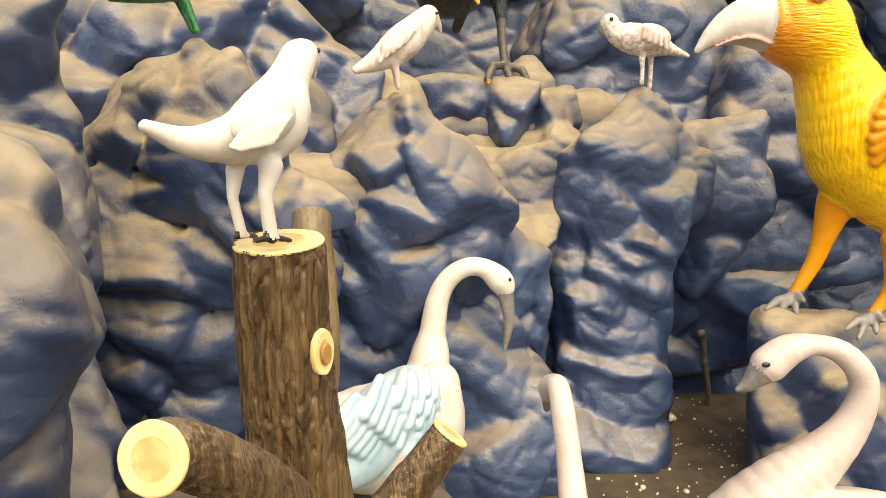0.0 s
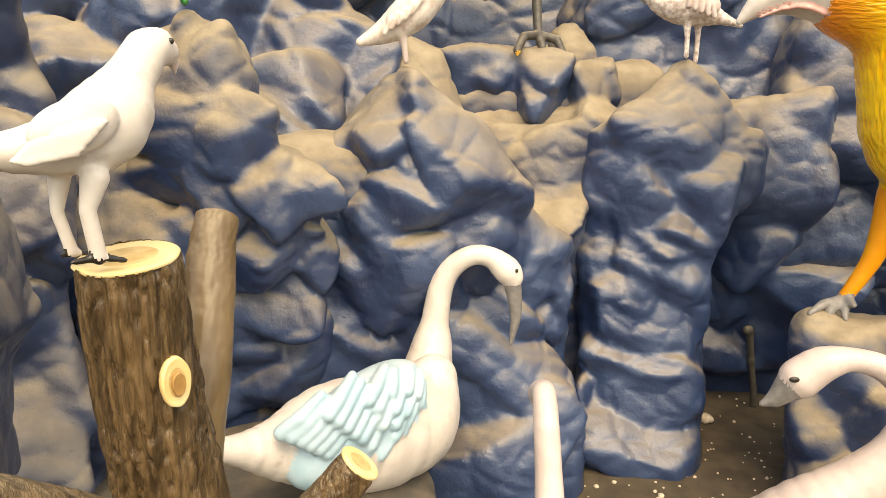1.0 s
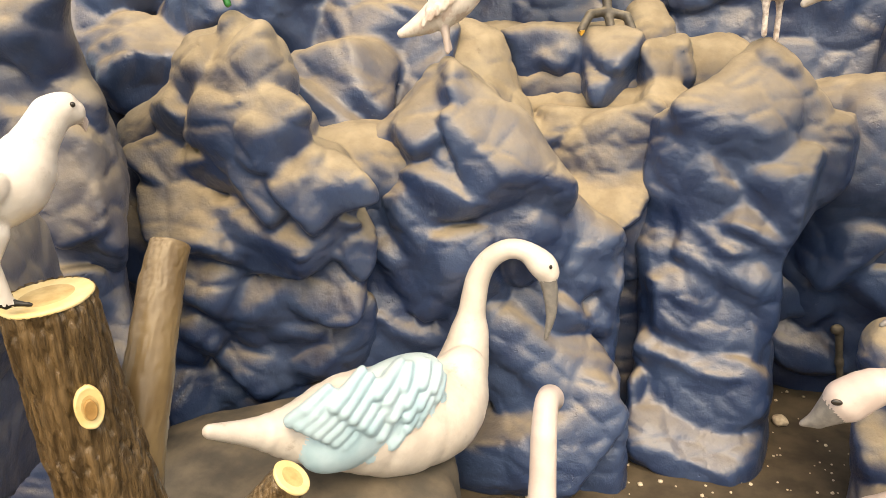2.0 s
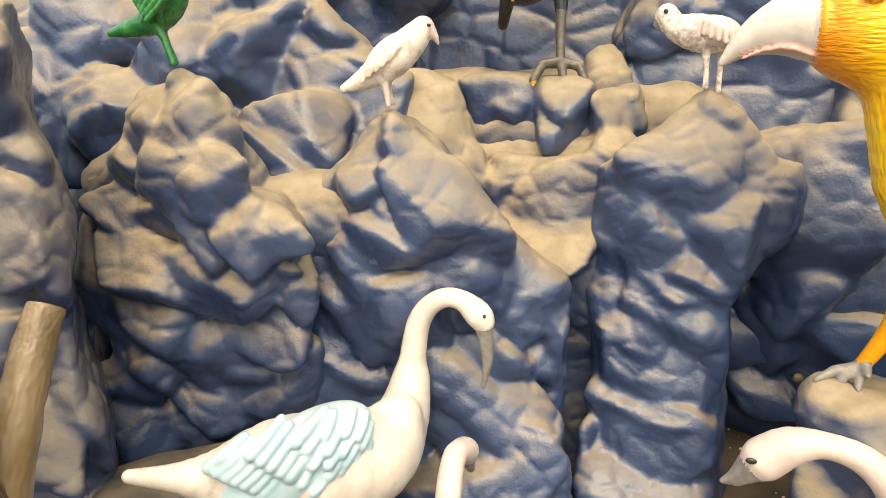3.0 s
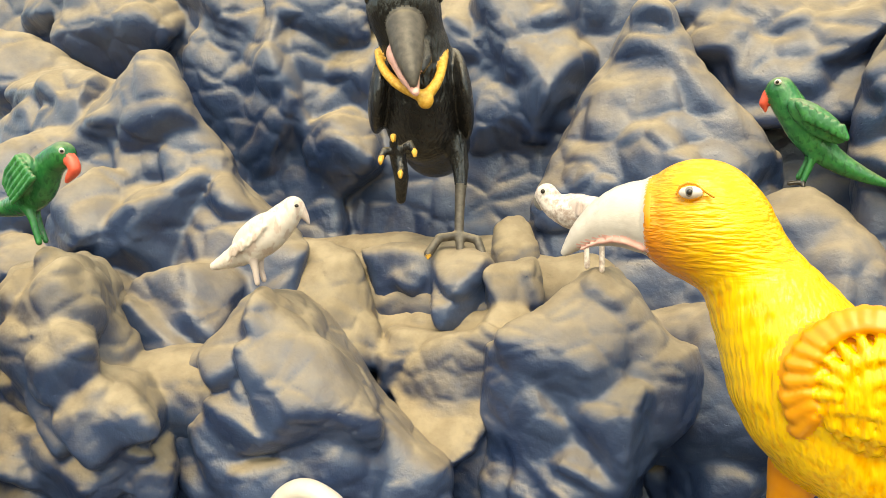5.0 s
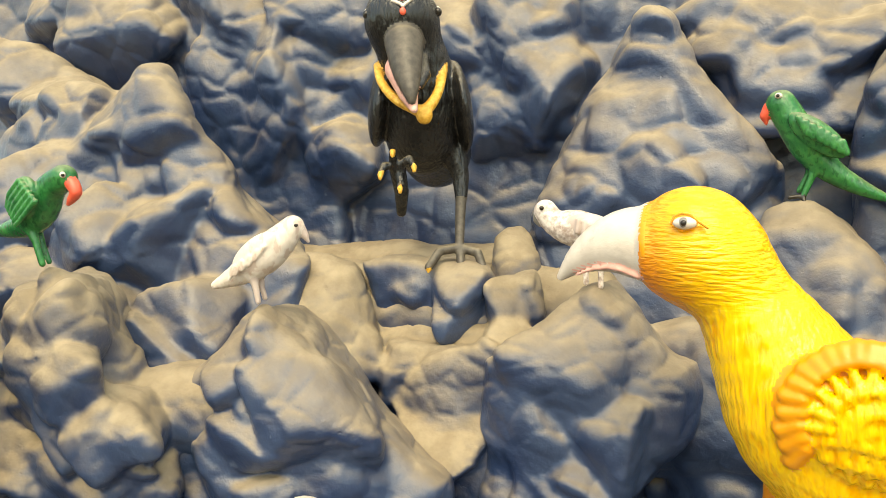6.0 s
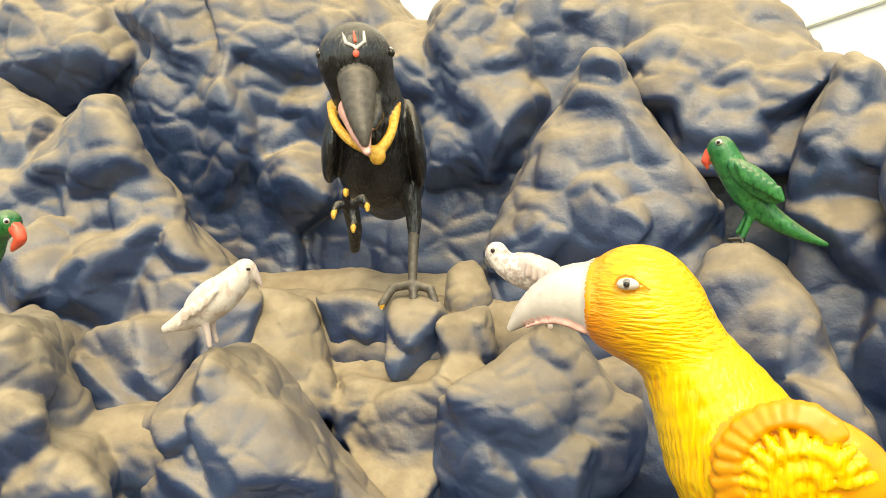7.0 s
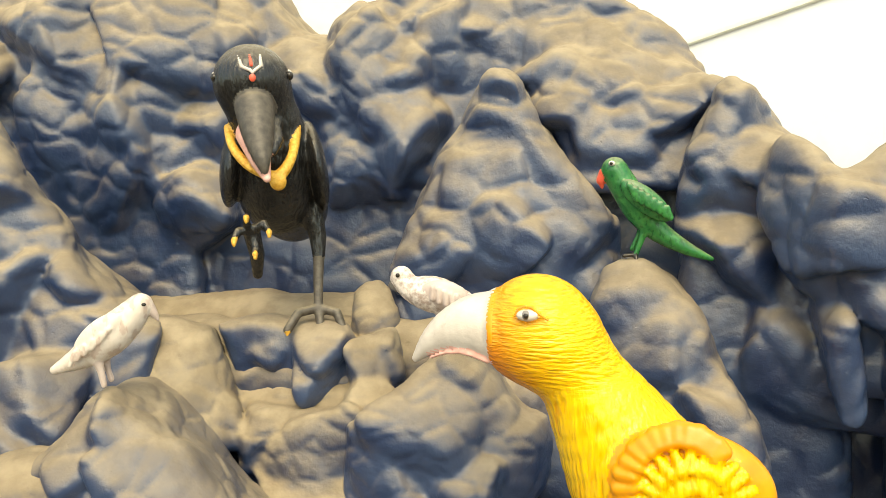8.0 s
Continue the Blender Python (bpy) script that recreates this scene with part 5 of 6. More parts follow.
crow.chain([(0.171, 3.032, 2.416, 0.0703), (0.211, 2.974, 2.318, 0.0546), (0.247, 2.925, 2.234, 0.0297), (0.260, 2.910, 2.192, 0.0118)], 1, melt=0.01)
crow.chain([(0.123, 3.040, 2.358, 0.0230), (0.151, 3.010, 2.303, 0.0269), (0.191, 2.986, 2.259, 0.0163)], 0, melt=0.01)
crow.chain([(0.216, 3.090, 2.357, 0.0231), (0.238, 3.057, 2.302, 0.0249), (0.241, 3.013, 2.259, 0.0164)], 0, melt=0.01)
crow.chain([(0.152, 3.033, 2.325, 0.0560), (0.217, 2.967, 2.230, 0.0370), (0.264, 2.918, 2.165, 0.0140)], 3, melt=0.004)
crow.chain([(0.118, 3.162, 2.454, 0.1262), (0.124, 3.222, 2.330, 0.1426), (0.116, 3.263, 2.187, 0.1636), (0.099, 3.322, 2.074, 0.1398), (0.100, 3.436, 2.037, 0.1087)], 0)
crow.lump(0.035, 3.571, 2.034, 0.1521, 0.2500, 0.1521, 0, 0, yaw=28, power=2)
crow.lump(-0.036, 3.205, 2.213, 0.0454, 0.1800, 0.1590, -8, 0, yaw=28, power=2)
crow.lump(0.249, 3.357, 2.209, 0.0414, 0.2000, 0.1795, 8, 0, yaw=28, power=2)
crow.chain([(0.225, 3.344, 2.026, 0.0509), (0.252, 3.336, 1.922, 0.0346), (0.260, 3.318, 1.850, 0.0253)], 0, melt=0.02)
crow.chain([(0.260, 3.318, 1.850, 0.0230), (0.263, 3.296, 1.764, 0.0206), (0.274, 3.257, 1.648, 0.0181)], 1, melt=0.006)
crow.chain([(0.274, 3.257, 1.648, 0.0181), (0.217, 3.193, 1.640, 0.0179), (0.192, 3.145, 1.583, 0.0177)], 1, melt=0.006)
crow.chain([(0.194, 3.140, 1.584, 0.0110), (0.194, 3.135, 1.565, 0.0066)], 2, melt=0.002)
crow.chain([(0.274, 3.257, 1.648, 0.0181), (0.290, 3.231, 1.603, 0.0180), (0.303, 3.204, 1.556, 0.0178)], 1, melt=0.006)
crow.chain([(0.305, 3.200, 1.557, 0.0111), (0.304, 3.194, 1.538, 0.0067)], 2, melt=0.002)
crow.chain([(0.274, 3.257, 1.648, 0.0181), (0.350, 3.263, 1.630, 0.0180), (0.378, 3.244, 1.571, 0.0179)], 1, melt=0.006)
crow.chain([(0.380, 3.240, 1.571, 0.0111), (0.380, 3.234, 1.552, 0.0067)], 2, melt=0.002)
crow.chain([(0.057, 3.186, 1.794, 0.0204), (0.088, 3.135, 1.878, 0.0287), (0.104, 3.075, 1.969, 0.0323)], 0, melt=0.01)
crow.chain([(0.108, 3.066, 1.970, 0.0172), (0.104, 3.041, 2.003, 0.0149), (0.115, 3.024, 2.029, 0.0127)], 0, melt=0.004)
crow.chain([(0.119, 3.016, 2.027, 0.0105), (0.121, 3.011, 2.012, 0.0084)], 2, melt=0.002)
crow.chain([(0.108, 3.066, 1.970, 0.0172), (0.077, 3.027, 1.978, 0.0149), (0.072, 3.001, 1.945, 0.0127)], 0, melt=0.004)
crow.chain([(0.076, 2.993, 1.944, 0.0105), (0.079, 2.988, 1.929, 0.0084)], 2, melt=0.002)
crow.chain([(0.108, 3.066, 1.970, 0.0172), (0.160, 3.071, 2.002, 0.0149), (0.183, 3.061, 1.970, 0.0127)], 0, melt=0.004)
crow.chain([(0.188, 3.052, 1.968, 0.0106), (0.190, 3.048, 1.954, 0.0084)], 2, melt=0.002)
crow.chain([(0.112, 3.068, 1.959, 0.0172), (0.129, 3.055, 1.906, 0.0150), (0.135, 3.035, 1.893, 0.0127)], 0, melt=0.004)
crow.chain([(0.140, 3.026, 1.891, 0.0106), (0.142, 3.022, 1.877, 0.0085)], 2, melt=0.002)
crow.chain([(0.009, 3.115, 2.360, 0.0153), (0.060, 3.052, 2.289, 0.0170), (0.135, 3.013, 2.222, 0.0187), (0.198, 3.024, 2.185, 0.0207), (0.240, 3.046, 2.172, 0.0229), (0.264, 3.104, 2.231, 0.0190), (0.255, 3.179, 2.320, 0.0173), (0.227, 3.232, 2.412, 0.0154)], 2, melt=0.004)
crow.lump(0.244, 3.037, 2.155, 0.0311, 0.0200, 0.0352, 0, 2, melt=0.004, yaw=28, power=2)
crow.bead(0.1306, 3.0119, 2.5970, 0.0066, 0.0060, 0.0066, 28, 4)
crow.bead(0.1363, 3.0055, 2.5890, 0.0065, 0.0060, 0.0065, 28, 4)
crow.bead(0.1414, 3.0000, 2.5813, 0.0065, 0.0060, 0.0065, 28, 4)
crow.bead(0.1460, 2.9953, 2.5738, 0.0065, 0.0060, 0.0065, 28, 4)
crow.bead(0.1503, 2.9913, 2.5664, 0.0065, 0.0060, 0.0065, 28, 4)
crow.bead(0.1543, 2.9878, 2.5592, 0.0065, 0.0060, 0.0065, 28, 4)
crow.bead(0.1606, 2.9877, 2.5563, 0.0065, 0.0060, 0.0065, 28, 4)
crow.bead(0.1668, 2.9880, 2.5534, 0.0065, 0.0060, 0.0065, 28, 4)
crow.bead(0.1728, 2.9886, 2.5507, 0.0065, 0.0060, 0.0065, 28, 4)
crow.bead(0.1786, 2.9896, 2.5480, 0.0065, 0.0060, 0.0065, 28, 4)
crow.bead(0.1842, 2.9908, 2.5453, 0.0065, 0.0060, 0.0065, 28, 4)
crow.bead(0.1886, 2.9910, 2.5411, 0.0065, 0.0060, 0.0065, 28, 4)
crow.bead(0.1927, 2.9914, 2.5369, 0.0065, 0.0060, 0.0065, 28, 4)
crow.bead(0.1971, 2.9963, 2.5422, 0.0065, 0.0060, 0.0065, 28, 4)
crow.bead(0.2012, 3.0017, 2.5477, 0.0065, 0.0060, 0.0065, 28, 4)
crow.bead(0.2052, 3.0076, 2.5529, 0.0065, 0.0060, 0.0065, 28, 4)
crow.bead(0.2088, 3.0139, 2.5582, 0.0065, 0.0060, 0.0065, 28, 4)
crow.bead(0.2122, 3.0209, 2.5637, 0.0065, 0.0060, 0.0065, 28, 4)
crow.bead(0.2098, 3.0245, 2.5708, 0.0065, 0.0060, 0.0065, 28, 4)
crow.bead(0.2071, 3.0285, 2.5780, 0.0065, 0.0060, 0.0065, 28, 4)
crow.bead(0.2042, 3.0332, 2.5853, 0.0065, 0.0060, 0.0065, 28, 4)
crow.bead(0.2009, 3.0385, 2.5928, 0.0066, 0.0060, 0.0066, 28, 4)
crow.bead(0.1972, 3.0446, 2.6005, 0.0066, 0.0060, 0.0066, 28, 4)
crow.bead(0.1587, 3.0381, 2.6151, 0.0066, 0.0060, 0.0066, 28, 5)
crow.bead(0.1637, 3.0306, 2.6073, 0.0066, 0.0060, 0.0066, 28, 5)
crow.bead(0.1681, 3.0241, 2.5998, 0.0066, 0.0060, 0.0066, 28, 5)
crow.bead(0.1720, 3.0185, 2.5925, 0.0065, 0.0060, 0.0065, 28, 5)
crow.bead(0.1756, 3.0136, 2.5854, 0.0065, 0.0060, 0.0065, 28, 5)
crow.bead(0.1788, 3.0092, 2.5785, 0.0065, 0.0060, 0.0065, 28, 5)
crow.bead(0.1818, 3.0054, 2.5716, 0.0065, 0.0060, 0.0065, 28, 5)
crow.bead(0.1845, 3.0021, 2.5649, 0.0065, 0.0060, 0.0065, 28, 5)
crow.bead(0.1947, 2.9865, 2.5182, 0.0121, 0.0060, 0.0141, 28, 5)
crow.bead(0.0117, 3.0488, 2.5415, 0.0130, 0.0220, 0.0180, 28, 4)
crow.bead(0.2429, 3.1723, 2.5481, 0.0130, 0.0220, 0.0180, 28, 4)
crow.bead(0.0189, 3.0322, 2.5344, 0.0147, 0.0220, 0.0168, 28, 6)
crow.bead(0.2524, 3.1569, 2.5409, 0.0149, 0.0220, 0.0170, 28, 6)
white_dove = Form(0.012)
white_dove.chain([(-0.053, 2.624, 1.777, 0.0392), (-0.095, 2.604, 1.729, 0.0542), (-0.150, 2.579, 1.678, 0.0617), (-0.219, 2.547, 1.626, 0.0412), (-0.298, 2.511, 1.588, 0.0150)], 0)
white_dove.chain([(-0.028, 2.635, 1.766, 0.0187), (-0.017, 2.640, 1.747, 0.0131), (-0.007, 2.645, 1.726, 0.0056)], 1, melt=0.003)
white_dove.lump(-0.142, 2.533, 1.698, 0.0953, 0.0220, 0.0440, 40, 0, melt=0.003, yaw=25, power=2)
white_dove.chain([(-0.101, 2.531, 1.720, 0.0091), (-0.131, 2.517, 1.677, 0.0073)], 0, melt=0.003)
white_dove.chain([(-0.124, 2.521, 1.704, 0.0091), (-0.151, 2.508, 1.661, 0.0073)], 0, melt=0.003)
white_dove.chain([(-0.147, 2.510, 1.688, 0.0091), (-0.172, 2.499, 1.645, 0.0073)], 0, melt=0.003)
white_dove.chain([(-0.171, 2.499, 1.672, 0.0091), (-0.192, 2.490, 1.629, 0.0073)], 0, melt=0.003)
white_dove.chain([(-0.194, 2.488, 1.656, 0.0091), (-0.212, 2.480, 1.613, 0.0073)], 0, melt=0.003)
white_dove.chain([(-0.170, 2.548, 1.621, 0.0167), (-0.161, 2.552, 1.575, 0.0112), (-0.156, 2.554, 1.530, 0.0093)], 1, melt=0.01)
white_dove.chain([(-0.174, 2.590, 1.620, 0.0151), (-0.169, 2.592, 1.571, 0.0095), (-0.162, 2.596, 1.537, 0.0095)], 1, melt=0.01)
white_dove.bead(-0.0223, 2.6004, 1.7845, 0.0074, 0.0060, 0.0055, 25, 2)
speckled_dove = Form(0.012)
speckled_dove.chain([(0.687, 3.064, 1.805, 0.0395), (0.724, 3.066, 1.762, 0.0453), (0.797, 3.070, 1.743, 0.0646), (0.873, 3.074, 1.724, 0.0525), (0.957, 3.078, 1.699, 0.0231), (1.025, 3.081, 1.675, 0.0096)], 0)
speckled_dove.chain([(0.661, 3.063, 1.794, 0.0178), (0.654, 3.063, 1.774, 0.0119), (0.666, 3.063, 1.755, 0.0060)], 2, melt=0.003)
speckled_dove.lump(0.852, 3.023, 1.750, 0.0839, 0.0220, 0.0496, -10, 1, melt=0.003, yaw=3, power=2)
speckled_dove.chain([(0.819, 2.999, 1.779, 0.0095), (0.814, 2.999, 1.739, 0.0095)], 1, melt=0.003)
speckled_dove.chain([(0.840, 3.000, 1.772, 0.0095), (0.838, 3.000, 1.729, 0.0095)], 1, melt=0.003)
speckled_dove.chain([(0.860, 3.001, 1.764, 0.0094), (0.862, 3.001, 1.720, 0.0095)], 1, melt=0.003)
speckled_dove.chain([(0.880, 3.002, 1.757, 0.0094), (0.886, 3.002, 1.711, 0.0094)], 1, melt=0.003)
speckled_dove.chain([(0.900, 3.003, 1.749, 0.0094), (0.910, 3.003, 1.701, 0.0094)], 1, melt=0.003)
speckled_dove.chain([(0.824, 3.051, 1.693, 0.0175), (0.829, 3.051, 1.632, 0.0098), (0.831, 3.052, 1.562, 0.0098)], 0, melt=0.008)
speckled_dove.chain([(0.870, 3.084, 1.693, 0.0156), (0.874, 3.084, 1.631, 0.0098), (0.873, 3.084, 1.545, 0.0099)], 0, melt=0.008)
speckled_dove.bead(0.6861, 3.0223, 1.8169, 0.0078, 0.0060, 0.0078, 3, 3)
green_parrot = Form(0.012)
green_parrot.chain([(-0.626, 2.225, 1.960, 0.0406), (-0.693, 2.225, 1.926, 0.0463), (-0.752, 2.225, 1.860, 0.0575), (-0.812, 2.225, 1.814, 0.0441), (-0.903, 2.225, 1.794, 0.0305), (-0.992, 2.225, 1.781, 0.0127)], 0)
green_parrot.chain([(-0.590, 2.225, 1.939, 0.0219), (-0.576, 2.225, 1.912, 0.0186), (-0.599, 2.225, 1.890, 0.0136), (-0.616, 2.225, 1.874, 0.0068)], 1, melt=0.003)
green_parrot.lump(-0.754, 2.175, 1.897, 0.0748, 0.0250, 0.0578, 60, 0, melt=0.003, yaw=0, power=2)
green_parrot.chain([(-0.736, 2.153, 1.953, 0.0100), (-0.790, 2.153, 1.913, 0.0085), (-0.809, 2.153, 1.871, 0.0068)], 0, melt=0.002)
green_parrot.chain([(-0.723, 2.153, 1.940, 0.0100), (-0.779, 2.153, 1.898, 0.0085), (-0.802, 2.153, 1.859, 0.0068)], 0, melt=0.002)
green_parrot.chain([(-0.709, 2.153, 1.927, 0.0100), (-0.768, 2.153, 1.883, 0.0085), (-0.794, 2.153, 1.847, 0.0068)], 0, melt=0.002)
green_parrot.chain([(-0.696, 2.153, 1.913, 0.0100), (-0.756, 2.153, 1.868, 0.0084), (-0.787, 2.153, 1.836, 0.0068)], 0, melt=0.002)
green_parrot.chain([(-0.682, 2.153, 1.900, 0.0100), (-0.745, 2.153, 1.853, 0.0084), (-0.780, 2.153, 1.824, 0.0068)], 0, melt=0.002)
green_parrot.chain([(-0.669, 2.153, 1.887, 0.0100), (-0.734, 2.153, 1.838, 0.0084), (-0.772, 2.153, 1.812, 0.0068)], 0, melt=0.002)
green_parrot.chain([(-0.787, 2.205, 1.809, 0.0209), (-0.757, 2.205, 1.758, 0.0122), (-0.734, 2.205, 1.684, 0.0105)], 0, melt=0.01)
green_parrot.chain([(-0.803, 2.245, 1.797, 0.0160), (-0.782, 2.245, 1.741, 0.0107), (-0.756, 2.245, 1.685, 0.0089)], 0, melt=0.01)
green_parrot.bead(-0.5808, 2.1870, 1.9668, 0.0099, 0.0080, 0.0099, 0, 2)
green_parrot.bead(-0.5732, 2.1810, 1.9659, 0.0049, 0.0060, 0.0049, 0, 3)
green_parrot_b = Form(0.012)
green_parrot_b.chain([(1.416, 3.490, 2.155, 0.0500), (1.460, 3.490, 2.078, 0.0550), (1.509, 3.490, 2.000, 0.0570), (1.578, 3.490, 1.918, 0.0420), (1.678, 3.490, 1.854, 0.0260), (1.768, 3.490, 1.813, 0.0100)], 0)
green_parrot_b.chain([(1.381, 3.490, 2.142, 0.0249), (1.366, 3.490, 2.117, 0.0187), (1.371, 3.490, 2.088, 0.0063)], 1, melt=0.003)
green_parrot_b.lump(1.530, 3.428, 2.040, 0.1150, 0.0280, 0.0450, -40, 0, melt=0.003, yaw=0, power=2)
green_parrot_b.chain([(1.471, 3.394, 2.098, 0.0119), (1.496, 3.394, 2.046, 0.0119)], 0, melt=0.002)
green_parrot_b.chain([(1.493, 3.394, 2.084, 0.0119), (1.516, 3.394, 2.034, 0.0119)], 0, melt=0.002)
green_parrot_b.chain([(1.515, 3.394, 2.070, 0.0118), (1.537, 3.394, 2.022, 0.0118)], 0, melt=0.002)
green_parrot_b.chain([(1.538, 3.394, 2.056, 0.0118), (1.557, 3.394, 2.010, 0.0118)], 0, melt=0.002)
green_parrot_b.chain([(1.559, 3.394, 2.042, 0.0118), (1.577, 3.394, 1.998, 0.0118)], 0, melt=0.002)
green_parrot_b.chain([(1.581, 3.394, 2.028, 0.0117), (1.597, 3.394, 1.986, 0.0117)], 0, melt=0.002)
green_parrot_b.chain([(1.603, 3.394, 2.014, 0.0117), (1.616, 3.394, 1.975, 0.0117)], 0, melt=0.002)
green_parrot_b.chain([(1.538, 3.470, 1.956, 0.0183), (1.517, 3.470, 1.895, 0.0123), (1.492, 3.470, 1.828, 0.0103)], 0, melt=0.01)
green_parrot_b.chain([(1.524, 3.510, 1.954, 0.0165), (1.503, 3.510, 1.896, 0.0104), (1.481, 3.510, 1.850, 0.0104)], 0, melt=0.01)
green_parrot_b.chain([(1.492, 3.470, 1.833, 0.0082), (1.450, 3.460, 1.829, 0.0082)], 3, melt=0.003)
green_parrot_b.chain([(1.492, 3.470, 1.833, 0.0082), (1.500, 3.450, 1.802, 0.0082)], 3, melt=0.003)
green_parrot_b.bead(1.4080, 3.4400, 2.1803, 0.0122, 0.0080, 0.0101, 0, 2)
green_parrot_b.bead(1.4061, 3.4340, 2.1801, 0.0061, 0.0060, 0.0061, 0, 3)
pigeon = Form(0.014)
pigeon.chain([(-0.191, 0.955, 1.519, 0.0250), (-0.203, 0.942, 1.483, 0.0300), (-0.217, 0.922, 1.437, 0.0480), (-0.247, 0.889, 1.417, 0.0340), (-0.290, 0.839, 1.413, 0.0191), (-0.328, 0.794, 1.433, 0.0081)], 0)
pigeon.chain([(-0.186, 0.973, 1.526, 0.0208), (-0.182, 0.982, 1.520, 0.0170)], 0)
pigeon.chain([(-0.182, 0.990, 1.514, 0.0092), (-0.178, 1.000, 1.505, 0.0068), (-0.177, 1.003, 1.493, 0.0025)], 1, melt=0.003)
pigeon.lump(-0.210, 0.856, 1.438, 0.0481, 0.0180, 0.0294, 18, 0, melt=0.003, yaw=50, power=2)
pigeon.chain([(-0.178, 0.862, 1.444, 0.0034), (-0.204, 0.831, 1.434, 0.0032), (-0.224, 0.807, 1.428, 0.0025)], 0, melt=0.003)
pigeon.chain([(-0.181, 0.858, 1.438, 0.0034), (-0.208, 0.826, 1.428, 0.0032), (-0.226, 0.805, 1.424, 0.0025)], 0, melt=0.003)
pigeon.chain([(-0.184, 0.854, 1.431, 0.0033), (-0.212, 0.821, 1.422, 0.0032), (-0.228, 0.802, 1.420, 0.0025)], 0, melt=0.003)
pigeon.chain([(-0.188, 0.850, 1.425, 0.0033), (-0.217, 0.816, 1.417, 0.0032), (-0.230, 0.800, 1.417, 0.0025)], 0, melt=0.003)
pigeon.chain([(-0.191, 0.846, 1.418, 0.0033), (-0.221, 0.811, 1.411, 0.0032), (-0.232, 0.798, 1.413, 0.0025)], 0, melt=0.003)
pigeon.chain([(-0.195, 0.842, 1.412, 0.0033), (-0.225, 0.806, 1.406, 0.0032), (-0.234, 0.795, 1.410, 0.0025)], 0, melt=0.003)
pigeon.chain([(-0.258, 0.907, 1.377, 0.0122), (-0.262, 0.902, 1.341, 0.0072), (-0.255, 0.910, 1.293, 0.0073)], 0, melt=0.008)
pigeon.chain([(-0.211, 0.901, 1.381, 0.0157), (-0.218, 0.892, 1.346, 0.0092), (-0.214, 0.897, 1.293, 0.0094)], 0, melt=0.008)
pigeon.chain([(-0.214, 0.897, 1.291, 0.0058), (-0.229, 0.871, 1.291, 0.0035)], 2, melt=0.003)
pigeon.chain([(-0.214, 0.897, 1.291, 0.0058), (-0.211, 0.893, 1.285, 0.0036)], 2, melt=0.003)
pigeon.chain([(-0.214, 0.897, 1.291, 0.0058), (-0.193, 0.914, 1.284, 0.0037)], 2, melt=0.003)
pigeon.chain([(-0.255, 0.911, 1.292, 0.0051), (-0.262, 0.902, 1.290, 0.0036)], 2, melt=0.003)
pigeon.chain([(-0.255, 0.911, 1.292, 0.0051), (-0.241, 0.927, 1.287, 0.0037)], 2, melt=0.003)
pigeon.bead(-0.1660, 0.9660, 1.5310, 0.0038, 0.0040, 0.0038, 50, 2)
ibis = Form(0.03)
ibis.chain([(-0.483, 1.569, 0.647, 0.0195), (-0.417, 1.665, 0.598, 0.0407), (-0.345, 1.770, 0.551, 0.0847), (-0.254, 1.902, 0.522, 0.1431), (-0.156, 2.045, 0.466, 0.1684), (-0.065, 2.177, 0.458, 0.1228), (-0.018, 2.246, 0.556, 0.0748)], 0)
ibis.lump(-0.174, 1.895, 0.574, 0.2463, 0.0900, 0.1231, 17, 1, melt=0.004, yaw=56, power=2)
ibis.chain([(-0.225, 1.728, 0.728, 0.0137), (-0.269, 1.684, 0.682, 0.0197), (-0.310, 1.674, 0.647, 0.0214)], 1, melt=0.001)
ibis.chain([(-0.210, 1.735, 0.712, 0.0137), (-0.252, 1.693, 0.667, 0.0198), (-0.284, 1.675, 0.640, 0.0213)], 1, melt=0.001)
ibis.chain([(-0.196, 1.744, 0.694, 0.0138), (-0.237, 1.704, 0.650, 0.0199), (-0.265, 1.684, 0.626, 0.0214)], 1, melt=0.001)
ibis.chain([(-0.183, 1.755, 0.676, 0.0139), (-0.223, 1.717, 0.632, 0.0200), (-0.248, 1.697, 0.610, 0.0215)], 1, melt=0.001)
ibis.chain([(-0.171, 1.768, 0.656, 0.0140), (-0.209, 1.732, 0.612, 0.0201), (-0.232, 1.713, 0.592, 0.0217)], 1, melt=0.001)
ibis.chain([(-0.159, 1.782, 0.635, 0.0141), (-0.197, 1.749, 0.591, 0.0203), (-0.218, 1.731, 0.571, 0.0219)], 1, melt=0.001)
ibis.chain([(-0.148, 1.798, 0.612, 0.0142), (-0.185, 1.768, 0.568, 0.0205), (-0.204, 1.751, 0.549, 0.0221)], 1, melt=0.001)
ibis.chain([(-0.138, 1.815, 0.589, 0.0143), (-0.174, 1.788, 0.544, 0.0208), (-0.192, 1.773, 0.525, 0.0223)], 1, melt=0.001)
ibis.chain([(-0.128, 1.833, 0.563, 0.0145), (-0.163, 1.810, 0.518, 0.0210), (-0.180, 1.797, 0.499, 0.0226)], 1, melt=0.001)
ibis.chain([(-0.119, 1.854, 0.537, 0.0147), (-0.153, 1.835, 0.490, 0.0213), (-0.170, 1.825, 0.471, 0.0230)], 1, melt=0.001)
ibis.chain([(-0.110, 1.877, 0.508, 0.0148), (-0.145, 1.863, 0.459, 0.0216), (-0.161, 1.858, 0.438, 0.0234)], 1, melt=0.001)
ibis.chain([(-0.170, 1.819, 0.741, 0.0141), (-0.191, 1.752, 0.703, 0.0200), (-0.207, 1.719, 0.681, 0.0213)], 1, melt=0.001)
